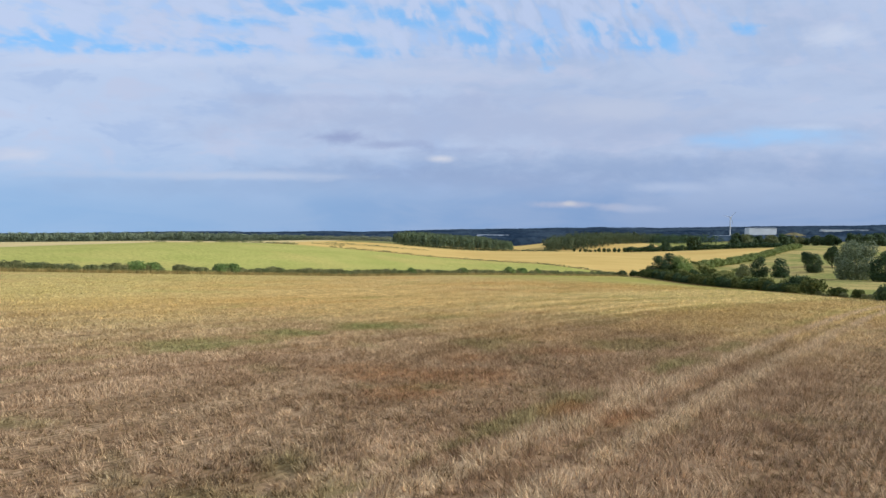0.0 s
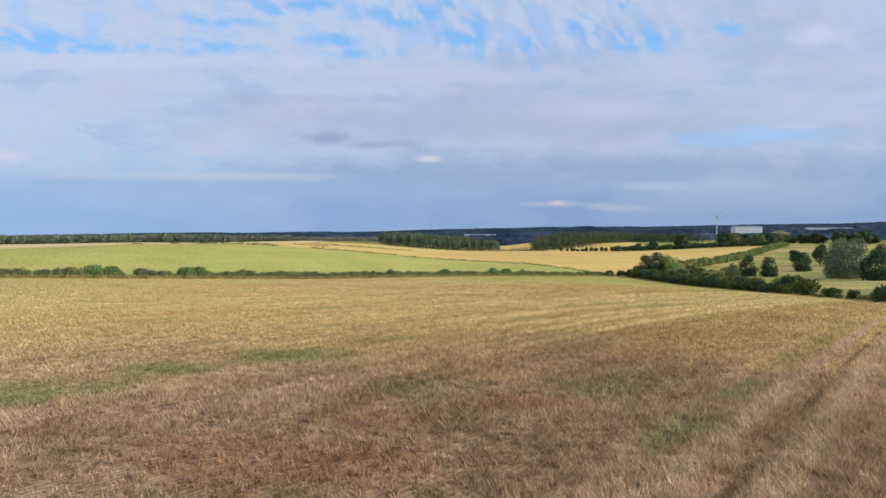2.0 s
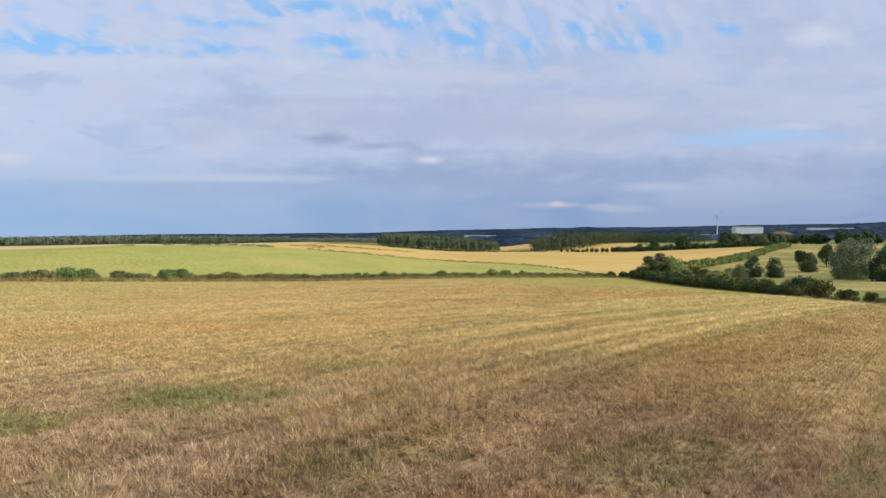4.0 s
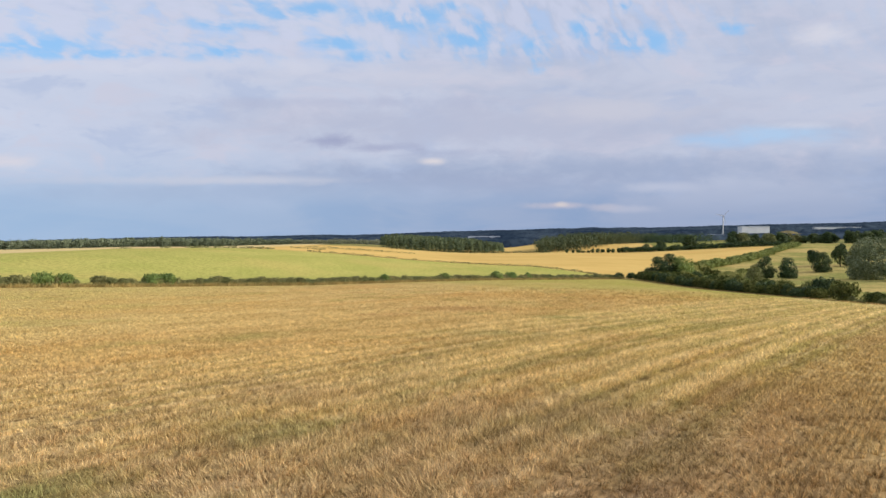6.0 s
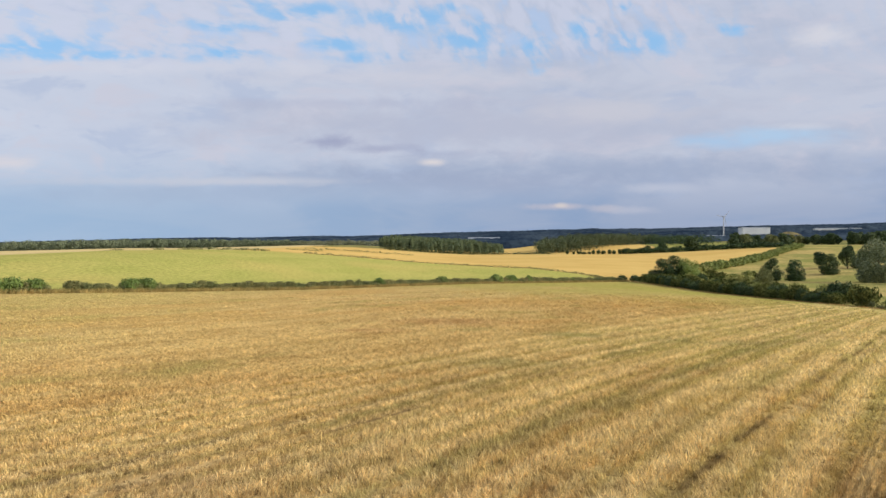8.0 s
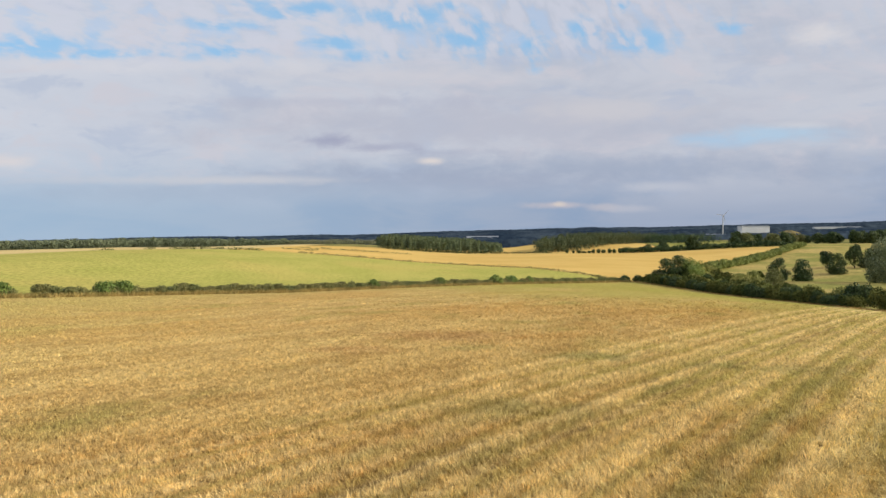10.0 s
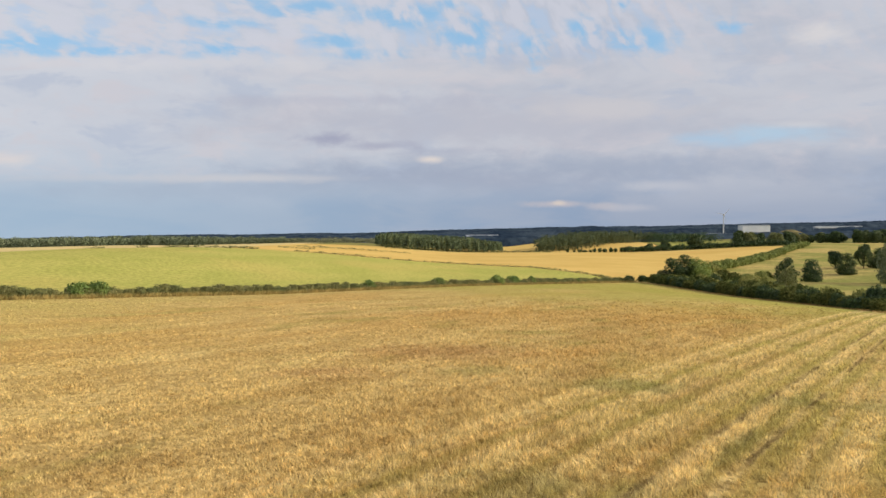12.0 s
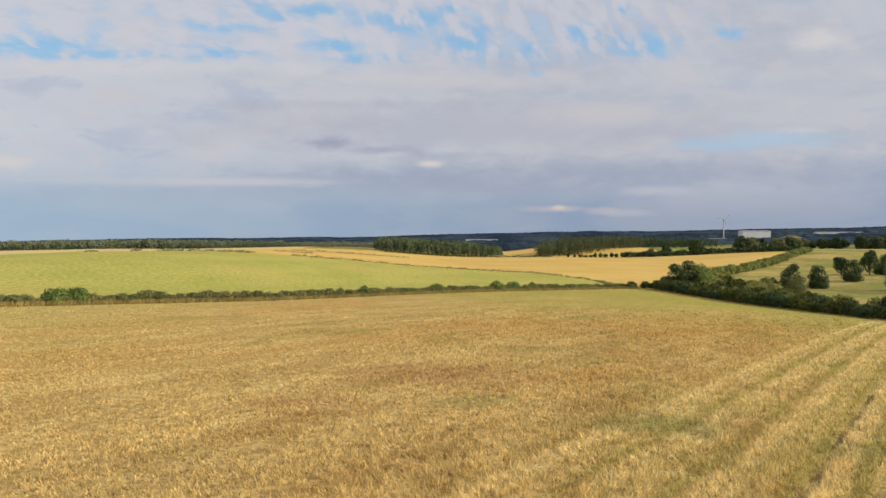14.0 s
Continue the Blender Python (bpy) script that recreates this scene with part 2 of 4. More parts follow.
def stubble_paint(kit, where):
    """Straw colours: golden and brown drifts, green regrowth, pale swaths and dark wheel marks along the rows."""
    put, join, math_, ramp, mix, noise_, mapped = kit
    along = mapped(where, (1, 1, 0), ROW_TURN)
    streak = mapped(along, (1.0, 0.30, 1))
    c = mix(ramp(noise_(streak, 0.30, 4, 0.55), 0.34, 0.66), (0.625, 0.463, 0.19), (0.76, 0.595, 0.26))
    c = mix(ramp(noise_(streak, 0.045, 3, 0.6), 0.44, 0.68, 0, 0.6), c, (0.66, 0.425, 0.145))
    c = mix(ramp(noise_(mapped(along, (1, 0.13, 1), 0, (9, 77, 0)), 0.16, 4, 0.6), 0.52, 0.68, 0, 0.35), c, (0.53, 0.365, 0.13))
    c = mix(ramp(noise_(mapped(along, (1, 0.16, 1), 0, (29, 17, 0)), 0.24, 3, 0.6), 0.54, 0.68, 0, 0.45), c, (0.87, 0.70, 0.31))
    c = mix(ramp(noise_(mapped(along, (1, 0.5, 1), 0, (31, 7, 0)), 0.12, 5, 0.65, 0.3), 0.52, 0.68, 0, 0.6), c, (0.39, 0.365, 0.115))
    sep = put("ShaderNodeSeparateXYZ")
    join(where, sep.inputs[0])
    x, y = sep.outputs[0], sep.outputs[1]
    damp = math_("MULTIPLY", ramp(math_("ADD", y, math_("MULTIPLY", x, 1.1)), 130, 290), ramp(noise_(where, 0.03, 3, 0.6), 0.3, 0.6, 0.45, 1.0))
    c = mix(damp, c, (0.47, 0.465, 0.125))
    side = math_("MULTIPLY", ramp(x, -6, -55), ramp(noise_(where, 0.05, 3, 0.6), 0.32, 0.6, 0.35, 0.85))
    c = mix(side, c, (0.60, 0.525, 0.195))
    row = put("ShaderNodeSeparateXYZ")
    join(along, row.inputs[0])
    across = row.outputs[0]
    wobble = math_("ADD", across, math_("MULTIPLY", math_("SUBTRACT", noise_(mapped(along, (1, 0.15, 1)), 0.6, 2, 0.5), 0.5), 0.4))
    ragged = ramp(noise_(mapped(along, (1, 0.3, 1), 0, (5, 3, 0)), 0.7, 4, 0.65), 0.28, 0.52)
    patchy = ramp(noise_(mapped(along, (1, 0.4, 1), 0, (15, 3, 0)), 0.5, 3, 0.65), 0.42, 0.58)
    fray = math_("MULTIPLY", math_("SUBTRACT", noise_(mapped(along, (1, 0.5, 1), 0, (2, 6, 0)), 0.7, 4, 0.65), 0.5), 2.4)
    # green regrowth fills the bands between the swaths on the damp side of the field
    combed = math_("MULTIPLY", ramp(across, -15.0, -17.5), ramp(across, -42.0, -36.0))
    wet = math_("MULTIPLY", combed, ramp(math_("ADD", x, math_("MULTIPLY", y, 0.25)), 16, 40))
    c = mix(math_("MULTIPLY", wet, ramp(noise_(mapped(along, (1, 0.3, 1), 0, (8, 21, 0)), 0.35, 3, 0.6), 0.36, 0.58, 0.1, 0.65)), c, (0.60, 0.54, 0.18))
    ridge = math_("MULTIPLY", math_("COSINE", math_("MULTIPLY", wobble, 2 * math.pi / COMB)), combed)
    c = mix(math_("MULTIPLY", ramp(ridge, 0.0, 0.9, 0.0, 0.6), ragged), c, (0.84, 0.68, 0.33))
    c = mix(math_("MULTIPLY", ramp(ridge, -0.2, -0.9, 0.0, 0.42), ragged), c, (0.44, 0.39, 0.13))
    broken = math_("MULTIPLY", ragged, ramp(math_("ADD", x, math_("MULTIPLY", y, 0.2)), 8, 28, 0.35, 1.0))
    for t in SWATHS:
        gap = math_("ABSOLUTE", math_("SUBTRACT", wobble, t))
        c = mix(math_("MULTIPLY", ramp(gap, 0.2, 0.8, 0.75, 0.0), broken), c, (0.90, 0.74, 0.36))
    # brown soil where the field begins, darkened further to paint in cloud shade
    edge = math_("ADD", y, math_("MULTIPLY", math_("SUBTRACT", noise_(where, 0.09, 4, 0.65), 0.5), 36))
    cloud_shade = ramp(edge, 54, 22)
    shaded_soil = mix(ramp(noise_(streak, 0.55, 4, 0.65), 0.36, 0.64), (0.36, 0.24, 0.15), (0.54, 0.39, 0.25))
    shaded_soil = mix(ramp(noise_(mapped(where, (1, 1, 0), 0, (44, 39, 0)), 0.14, 4, 0.65), 0.54, 0.66, 0, 0.6), shaded_soil, (0.25, 0.245, 0.10))
    c = mix(math_("MULTIPLY", cloud_shade, 0.88), c, shaded_soil)
    far_along = math_("ADD", row.outputs[1], math_("MULTIPLY", fray, 6.0))
    for t, half, strong in GREEN_ROWS:
        gap = math_("ADD", math_("ABSOLUTE", math_("SUBTRACT", wobble, t)), math_("MULTIPLY", fray, half))
        c = mix(math_("MULTIPLY", ramp(gap, half * 0.4, half * 1.4, strong, 0.0), math_("MULTIPLY", patchy, ramp(far_along, 95, 70))), c, (0.30, 0.30, 0.105))
    for spots, colour in ((GREEN_SPOTS, (0.29, 0.30, 0.10)), (RUST_SPOTS, (0.46, 0.25, 0.11))):
        for x0, y0, r, strong in spots:
            dx, dy = math_("DIVIDE", math_("SUBTRACT", x, x0), r * 1.3), math_("DIVIDE", math_("SUBTRACT", y, y0), r)
            far = math_("ADD", math_("SQRT", math_("ADD", math_("MULTIPLY", dx, dx), math_("MULTIPLY", dy, dy))), fray)
            c = mix(ramp(far, 0.3, 1.3, strong, 0.0), c, colour)
    furrow = ramp(math_("COSINE", math_("MULTIPLY", across, 2 * math.pi / DRILL)), -0.1, 0.7)
    for lo, hi in DRILLED:
        inside_rows = math_("MULTIPLY", ramp(across, lo, lo + 0.6), ramp(across, hi, hi - 0.6))
        c = mix(math_("MULTIPLY", math_("MULTIPLY", furrow, inside_rows), ramp(noise_(streak, 0.8, 3, 0.6), 0.3, 0.55, 0.2, 0.5)), c, (0.19, 0.14, 0.07))
    for t in TRACKS:
        gap = math_("ABSOLUTE", math_("SUBTRACT", wobble, t))
        c = mix(math_("MULTIPLY", ramp(gap, 0.15, 0.5, 0.9, 0.0), ragged), c, (0.66, 0.51, 0.315))
    for t in RUTS:
        rut = math_("ABSOLUTE", math_("SUBTRACT", wobble, t))
        c = mix(math_("MULTIPLY", ramp(rut, 0.05, 0.17, 0.8, 0.0), patchy), c, (0.20, 0.14, 0.065))
    return c


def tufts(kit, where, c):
    """Straw tone varied at random, with small dark brown spots."""
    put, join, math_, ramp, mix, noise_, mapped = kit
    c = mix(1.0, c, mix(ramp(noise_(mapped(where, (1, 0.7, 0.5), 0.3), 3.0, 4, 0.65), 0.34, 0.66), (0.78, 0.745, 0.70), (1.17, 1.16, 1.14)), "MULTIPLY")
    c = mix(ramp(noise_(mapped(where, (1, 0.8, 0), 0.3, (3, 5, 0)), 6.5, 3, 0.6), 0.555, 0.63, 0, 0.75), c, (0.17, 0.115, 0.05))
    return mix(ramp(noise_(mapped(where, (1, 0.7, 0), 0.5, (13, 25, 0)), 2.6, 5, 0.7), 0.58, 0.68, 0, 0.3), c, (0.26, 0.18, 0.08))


def stubble_ground(kit, where, island):
    put, join, math_, ramp, mix, noise_, mapped = kit
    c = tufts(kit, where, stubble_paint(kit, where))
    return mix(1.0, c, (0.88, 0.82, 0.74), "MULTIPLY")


def stubble_blade(kit, where, island):
    put, join, math_, ramp, mix, noise_, mapped = kit
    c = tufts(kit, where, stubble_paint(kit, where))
    return mix(1.0, c, mix(island, (0.6, 0.59, 0.58), (1.44, 1.44, 1.42)), "MULTIPLY")


def green_paint(kit, where, island):
    put, join, math_, ramp, mix, noise_, mapped = kit
    c = mix(ramp(noise_(mapped(where, (1, 0.6, 0), radians(40)), 0.045, 4, 0.6), 0.35, 0.65), (0.41, 0.395, 0.10), (0.48, 0.435, 0.12))
    c = mix(ramp(noise_(where, 0.02, 3, 0.6), 0.45, 0.7, 0, 0.5), c, (0.54, 0.42, 0.13))
    return mix(1.0, c, mix(ramp(noise_(mapped(where, (1, 0.7, 0)), 0.9, 6, 0.8), 0.36, 0.64), (0.72, 0.74, 0.70), (1.28, 1.26, 1.22)), "MULTIPLY")


def wheat_paint(kit, where, island):
    put, join, math_, ramp, mix, noise_, mapped = kit
    c = mix(ramp(noise_(mapped(where, (0.8, 1, 0), 0.1), 0.02, 4, 0.6), 0.35, 0.65), (0.66, 0.44, 0.13), (0.73, 0.505, 0.16))
    return mix(1.0, c, mix(noise_(where, 0.8, 4, 0.7), (0.85, 0.85, 0.85), (1.1, 1.1, 1.1)), "MULTIPLY")


def paddock_paint(kit, where, island):
    put, join, math_, ramp, mix, noise_, mapped = kit
    c = mix(ramp(noise_(where, 0.02, 5, 0.6), 0.40, 0.60), (0.31, 0.30, 0.09), (0.52, 0.40, 0.145))
    c = mix(ramp(noise_(mapped(where, (0.25, 1, 0), 0.2, (7, 3, 0)), 0.05, 4, 0.65), 0.50, 0.64, 0, 0.7), c, (0.26, 0.27, 0.075))
    return mix(1.0, c, mix(ramp(noise_(where, 0.5, 5, 0.75), 0.32, 0.68), (0.7, 0.7, 0.68), (1.2, 1.18, 1.15)), "MULTIPLY")


def meadow_paint(kit, where, island):
    put, join, math_, ramp, mix, noise_, mapped = kit
    c = mix(ramp(noise_(mapped(where, (0.5, 1, 0)), 0.05, 4, 0.65), 0.38, 0.62), (0.20, 0.22, 0.06), (0.40, 0.36, 0.10))
    return mix(1.0, c, mix(noise_(where, 0.5, 4, 0.7), (0.75, 0.75, 0.75), (1.2, 1.2, 1.2)), "MULTIPLY")


def rough_grass_paint(kit, where, island):
    put, join, math_, ramp, mix, noise_, mapped = kit
    return mix(ramp(noise_(where, 0.015, 5, 0.6), 0.38, 0.62), (0.14, 0.16, 0.055), (0.30, 0.26, 0.09))


def leaf_paint(dark, light):
    def paint(kit, where, island):
        put, join, math_, ramp, mix, noise_, mapped = kit
        c = mix(island, dark, light)
        seed = put("ShaderNodeObjectInfo").outputs["Random"]
        c = mix(1.0, c, mix(seed, (0.78, 0.85, 0.8), (1.25, 1.12, 1.1)), "MULTIPLY")
        return mix(1.0, c, mix(ramp(noise_(where, 0.5, 3, 0.6), 0.3, 0.7), (0.7, 0.72, 0.7), (1.25, 1.2, 1.2)), "MULTIPLY")
    return paint


# blue distance haze is mixed into the base colour of the far woods
def hazy_forest_paint(kit, where, island):
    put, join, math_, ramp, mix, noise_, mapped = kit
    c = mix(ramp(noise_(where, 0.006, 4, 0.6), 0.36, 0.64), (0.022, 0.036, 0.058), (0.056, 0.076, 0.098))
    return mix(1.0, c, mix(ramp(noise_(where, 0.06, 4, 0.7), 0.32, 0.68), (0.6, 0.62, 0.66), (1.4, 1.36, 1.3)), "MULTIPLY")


def bark_paint(kit, where, island):
    put, join, math_, ramp, mix, noise_, mapped = kit
    return mix(noise_(mapped(where, (4, 4, 0.8)), 2.0, 5, 0.7), (0.06, 0.045, 0.03), (0.2, 0.16, 0.12))


def plain_paint(a, b, scale):
    def paint(kit, where, island):
        put, join, math_, ramp, mix, noise_, mapped = kit
        return mix(ramp(noise_(where, scale, 4, 0.65), 0.3, 0.7), a, b)
    return paint


M_STUBBLE = material("stubble_ground", stubble_ground, 0.95, 0.07, 5.0)
M_BLADE = material("straw", stubble_blade, 0.8, through_light=0.22)
M_GREEN = material("green_crop", green_paint, 0.9, 0.12, 1.6)
M_WHEAT = material("ripe_wheat", wheat_paint, 0.9, 0.2, 1.0)
M_PADDOCK = material("dry_pasture", paddock_paint, 0.95, 0.2, 0.8)
M_MEADOW = material("olive_meadow_grass", meadow_paint, 0.95, 0.3, 0.6)
M_ROUGH = material("rough_grass", rough_grass_paint, 0.95, 0.3, 0.5)
M_LEAF = material("broad_leaf", leaf_paint((0.018, 0.036, 0.014), (0.112, 0.165, 0.052)), 0.6, through_light=0.1, shine=0.25)
M_LEAF_GREY = material("willow_leaf", leaf_paint((0.11, 0.145, 0.08), (0.28, 0.32, 0.165)), 0.6, through_light=0.2, shine=0.25)
M_HEDGE = material("hawthorn_leaf", leaf_paint((0.14, 0.16, 0.06), (0.31, 0.31, 0.12)), 0.65, through_light=0.3, shine=0.25)
M_NETTLE = material("bramble_leaf", leaf_paint((0.13, 0.2, 0.05), (0.26, 0.35, 0.09)), 0.6, through_light=0.25, shine=0.25)
M_DRY = material("dry_grass", leaf_paint((0.4, 0.29, 0.11), (0.68, 0.5, 0.2)), 0.8, through_light=0.2)
M_PALE = material("pale_stubble", plain_paint((0.60, 0.455, 0.19), (0.73, 0.57, 0.26), 0.03), 0.9, 0.1, 1.0)
M_MIXED = material("mixed_leaf", leaf_paint((0.12, 0.145, 0.09), (0.27, 0.30, 0.19)), 0.7)
M_PINE = material("pine_needles", leaf_paint((0.125, 0.165, 0.095), (0.27, 0.315, 0.175)), 0.7)
M_FAR_HAZY = material("far_forest", hazy_forest_paint, 0.9)
M_SCOTS = material("dark_pine_needles", leaf_paint((0.055, 0.085, 0.05), (0.145, 0.18, 0.09)), 0.7)
M_SCRUB = material("scrub_leaf", leaf_paint((0.195, 0.23, 0.075), (0.43, 0.44, 0.15)), 0.65, through_light=0.2)
M_OLIVE = material("thorn_leaf", leaf_paint((0.028, 0.048, 0.016), (0.205, 0.225, 0.07)), 0.65, through_light=0.12)
M_HEAP = material("mown_olive_grass", plain_paint((0.17, 0.15, 0.07), (0.28, 0.22, 0.10), 0.06), 0.95, 0.3, 0.5)
M_BARK = material("bark", bark_paint, 0.9, 0.02, 6.0)
M_SHED = material("white_cladding", plain_paint((0.60, 0.62, 0.65), (0.72, 0.73, 0.75), 0.05), 0.5, shine=0.5)
M_ROOF = material("grey_roof_sheet", plain_paint((0.33, 0.35, 0.38), (0.42, 0.44, 0.47), 0.05), 0.5)
M_STEEL = material("pale_painted_steel", plain_paint((0.52, 0.53, 0.55), (0.62, 0.62, 0.64), 0.2), 0.4, shine=0.5)


# ---- shape of the land ----
def smooth(v, lo, hi):
    q = np.clip((v - lo) / (hi - lo), 0.0, 1.0)
    return q * q * (3 - 2 * q)


def land(x, y):
    """Height of the ground: a stubble field that falls away, a low hill beyond it, a valley and a wooded ridge."""
    x, y = np.asarray(x, float), np.asarray(y, float)
    aside = np.clip(x, 0, 90)
    near = 1.5 - 0.05 * np.minimum(y, 352) - 0.00042 * aside ** 2 * (1 - 0.5 * smooth(y, 220, 330)) + 0.4 * np.exp(-((y - 52) / 26) ** 2) + 0.027 * np.clip(-x - 25, 0, 60)
    hill = -2.6 - 0.018 * (np.clip(y, 330, 400) - 360) - 0.0098 * (np.clip(y, 400, 1000) - 400) - (0.040 - 0.018 * smooth(y, 390, 560)) * np.clip(-x - 140, 0, 110) - 0.02 * np.clip(-x - 330, 0, 200) * smooth(y, 450, 650)
    mid = -14.5 - 0.005 * (np.clip(y, 380, 900) - 420)
    pasture = -16.0 + 6.4 * smooth(y, 400, 720) * smooth(x, 180, 370) + 2.5 * smooth(y, 700, 820) * smooth(x, 250, 420)
    vale = mid + (pasture - mid) * smooth(x, 100, 200)
    vale = vale + (-9.5 - vale) * smooth(y, 712, 820) * smooth(x, 100, 180)
    far = hill + (vale - hill) * smooth(x, -125, 50)
    s = -0.773 * (x + 9) + 0.637 * (y - 207)
    w = np.maximum(smooth(s, 0, 100), smooth(y, 400, 600))
    z = near * (1 - w) + far * w
    # a low knoll under the parkland trees
    z = z + 4.3 * smooth(0.6 * x + 0.8 * y, 357, 430) * smooth(x - 140 - 0.66 * (y - 352), 8, 45) * (1 - smooth(y, 385, 480))
    # the valley floor and the ridge behind it
    dist = np.maximum(np.hypot(x, y), 1.0)
    part_way = x / dist
    z = z + smooth(dist, 950, 1500) * (-36 + 27 * smooth(part_way, 0.15, 0.42) - z)
    ridge = -7 + 58 * part_way + 2.0 * np.sin(x / 260.0) + 1.2 * np.sin(x / 97.0 + 1)
    z = z + smooth(dist, 2000, 3000) * (ridge - z) * smooth(y, -600, 600)
    return z


def height(x, y):
    return float(land(x, y))


def quick_mesh(name, verts, faces, mats, smooth_faces=False):
    """A mesh from arrays of points and of faces with the same number of corners."""
    verts, faces = np.asarray(verts, np.float32), np.asarray(faces, np.int32)
    me = bpy.data.meshes.new(name)
    n, k = faces.shape
    me.vertices.add(len(verts))
    me.vertices.foreach_set("co", verts.ravel())
    me.loops.add(n * k)
    me.loops.foreach_set("vertex_index", faces.ravel())
    me.polygons.add(n)
    me.polygons.foreach_set("loop_start", np.arange(0, n * k, k, dtype=np.int32))
    for m in mats if isinstance(mats, (list, tuple)) else [mats]:
        me.materials.append(m)
    me.update(calc_edges=True)
    me.polygons.foreach_set("use_smooth", np.full(n, smooth_faces))
    return me


def mesh_from(name, verts, faces, mat, smooth_faces=False):
    me = bpy.data.meshes.new(name)
    me.from_pydata([tuple(map(float, v)) for v in verts], [], faces)
    me.materials.append(mat)
    if smooth_faces:
        me.shade_smooth()
    return me


def part(name, me, parent, label=""):
    ob = new(name, me)
    ob.parent = parent
    return tagged(ob, label)


def axis(lo, hi, fine, step):
    """Grid lines from lo to hi: step apart near zero, wider and wider outside."""
    def half(reach):
        out = [0.0]
        while out[-1] < reach:
            out.append(out[-1] + (step if out[-1] < fine else step + (out[-1] - fine) * 0.09))
        return out
    return np.array(sorted({-v for v in half(-lo)} | set(half(hi))))


def sheet_faces(n, m):
    i = (np.arange(n - 1)[:, None] * m + np.arange(m - 1)[None]).ravel()
    return np.stack([i, i + 1, i + m + 1, i + m], 1)


def make_ground():
    xs, ys = axis(-4300, 4300, 600, 16), axis(-3000, 4300, 1000, 16)
    gx, gy = np.meshgrid(xs, ys)
    gz = land(gx, gy) - 0.6 - 0.0006 * np.minimum(np.hypot(gx, gy), 1500)
    verts = np.stack([gx.ravel(), gy.ravel(), gz.ravel()], 1)
    ob = new("ground", quick_mesh("ground", verts, sheet_faces(*gx.shape), M_ROUGH, True))
    tagged(ob, "rough grassland rolling away to a wooded ridge", "ground", kind="structure")


def field(name, corners, step, mat, label, lift=0.0):
    """A convex field of the land between corners, counter-clockwise."""
    xs, ys = [c[0] for c in corners], [c[1] for c in corners]
    nx, ny = int((max(xs) - min(xs)) / step) + 2, int((max(ys) - min(ys)) / step) + 2
    gx, gy = np.meshgrid(np.linspace(min(xs), max(xs), nx), np.linspace(min(ys), max(ys), ny))
    verts = np.stack([gx.ravel(), gy.ravel(), 0 * gx.ravel()], 1)
    bm = bmesh.new()
    bm.from_mesh(quick_mesh(name, verts, sheet_faces(ny, nx), mat))
    for a, b in zip(corners, corners[1:] + corners[:1]):
        out = Vector((b[1] - a[1], a[0] - b[0], 0))
        bmesh.ops.bisect_plane(bm, geom=bm.verts[:] + bm.edges[:] + bm.faces[:], plane_co=(*a, 0), plane_no=out, clear_outer=True)
    for v in bm.verts:
        v.co.z = height(v.co.x, v.co.y) + lift
    me = bpy.data.meshes.new(name)
    bm.to_mesh(me)
    bm.free()
    me.materials.append(mat)
    me.shade_smooth()
    return tagged(new(name, me), label, "field", kind="structure")


HEDGE_LEFT = [(-120, 86), (-95, 112), (-57, 149), (-9.3, 206), (87, 324)]
CORNER = (91, 329)
HEDGE_RIGHT = [CORNER, (90, 200), (90, 20)]
make_ground()
field("stubble_field", [(-240, -30), (-230, -60), (90, -60), (90, 200), CORNER, (85, 333)], 3.0, M_STUBBLE,
      "harvested field of dry tan stubble with green regrowth")
GREEN_FAR = [(91, 330), (84, 372), (60, 405), (20, 424), (-40, 421), (-88, 410), (-140, 392), (-205, 366)]
field("green_field", [(-230, -18), (-95, 112), (-57, 149), (-9.3, 206)] + GREEN_FAR + [(-420, 270)], 5.0, M_GREEN, "yellow-green crop field beyond the hedge", 0.14)
field("wheat_field", [(92, 330), (167, 428), (370, 700), (-70, 703), (-110, 640), (-110, 340)], 8.0, M_WHEAT, "ripe golden wheat field on the valley side", -0.05)
field("stubble_strip", [(-110, 330), (-110, 760), (-560, 760), (-420, 290)], 9.0, M_PALE, "pale cut wheat behind the brow of the hill", -0.06)
field("far_wheat_field", [(-70, 706), (238, 706), (290, 1000), (60, 1000)], 10.0, M_WHEAT, "strip of ripe golden wheat between the woods", -0.02)
field("meadow", [(240, 706), (370, 706), (420, 1000), (292, 1000)], 10.0, M_MEADOW, "olive green rough meadow between far hedges", -0.02)
field("paddock", [(91, -60), (520, -60), (520, 420), (163, 420), (93, 330)], 8.0, M_PADDOCK, "dry tan pasture with scattered parkland trees", -0.03)
field("upper_paddock", [(163, 420), (520, 420), (640, 815), (442, 815)], 8.0, M_PADDOCK, "dry tan pasture rising to a belt of trees", -0.03)
field("paddock_corner", [(372, 704), (442, 815), (380, 815)], 8.0, M_PADDOCK, "dry tan pasture corner below a belt of trees", -0.04)


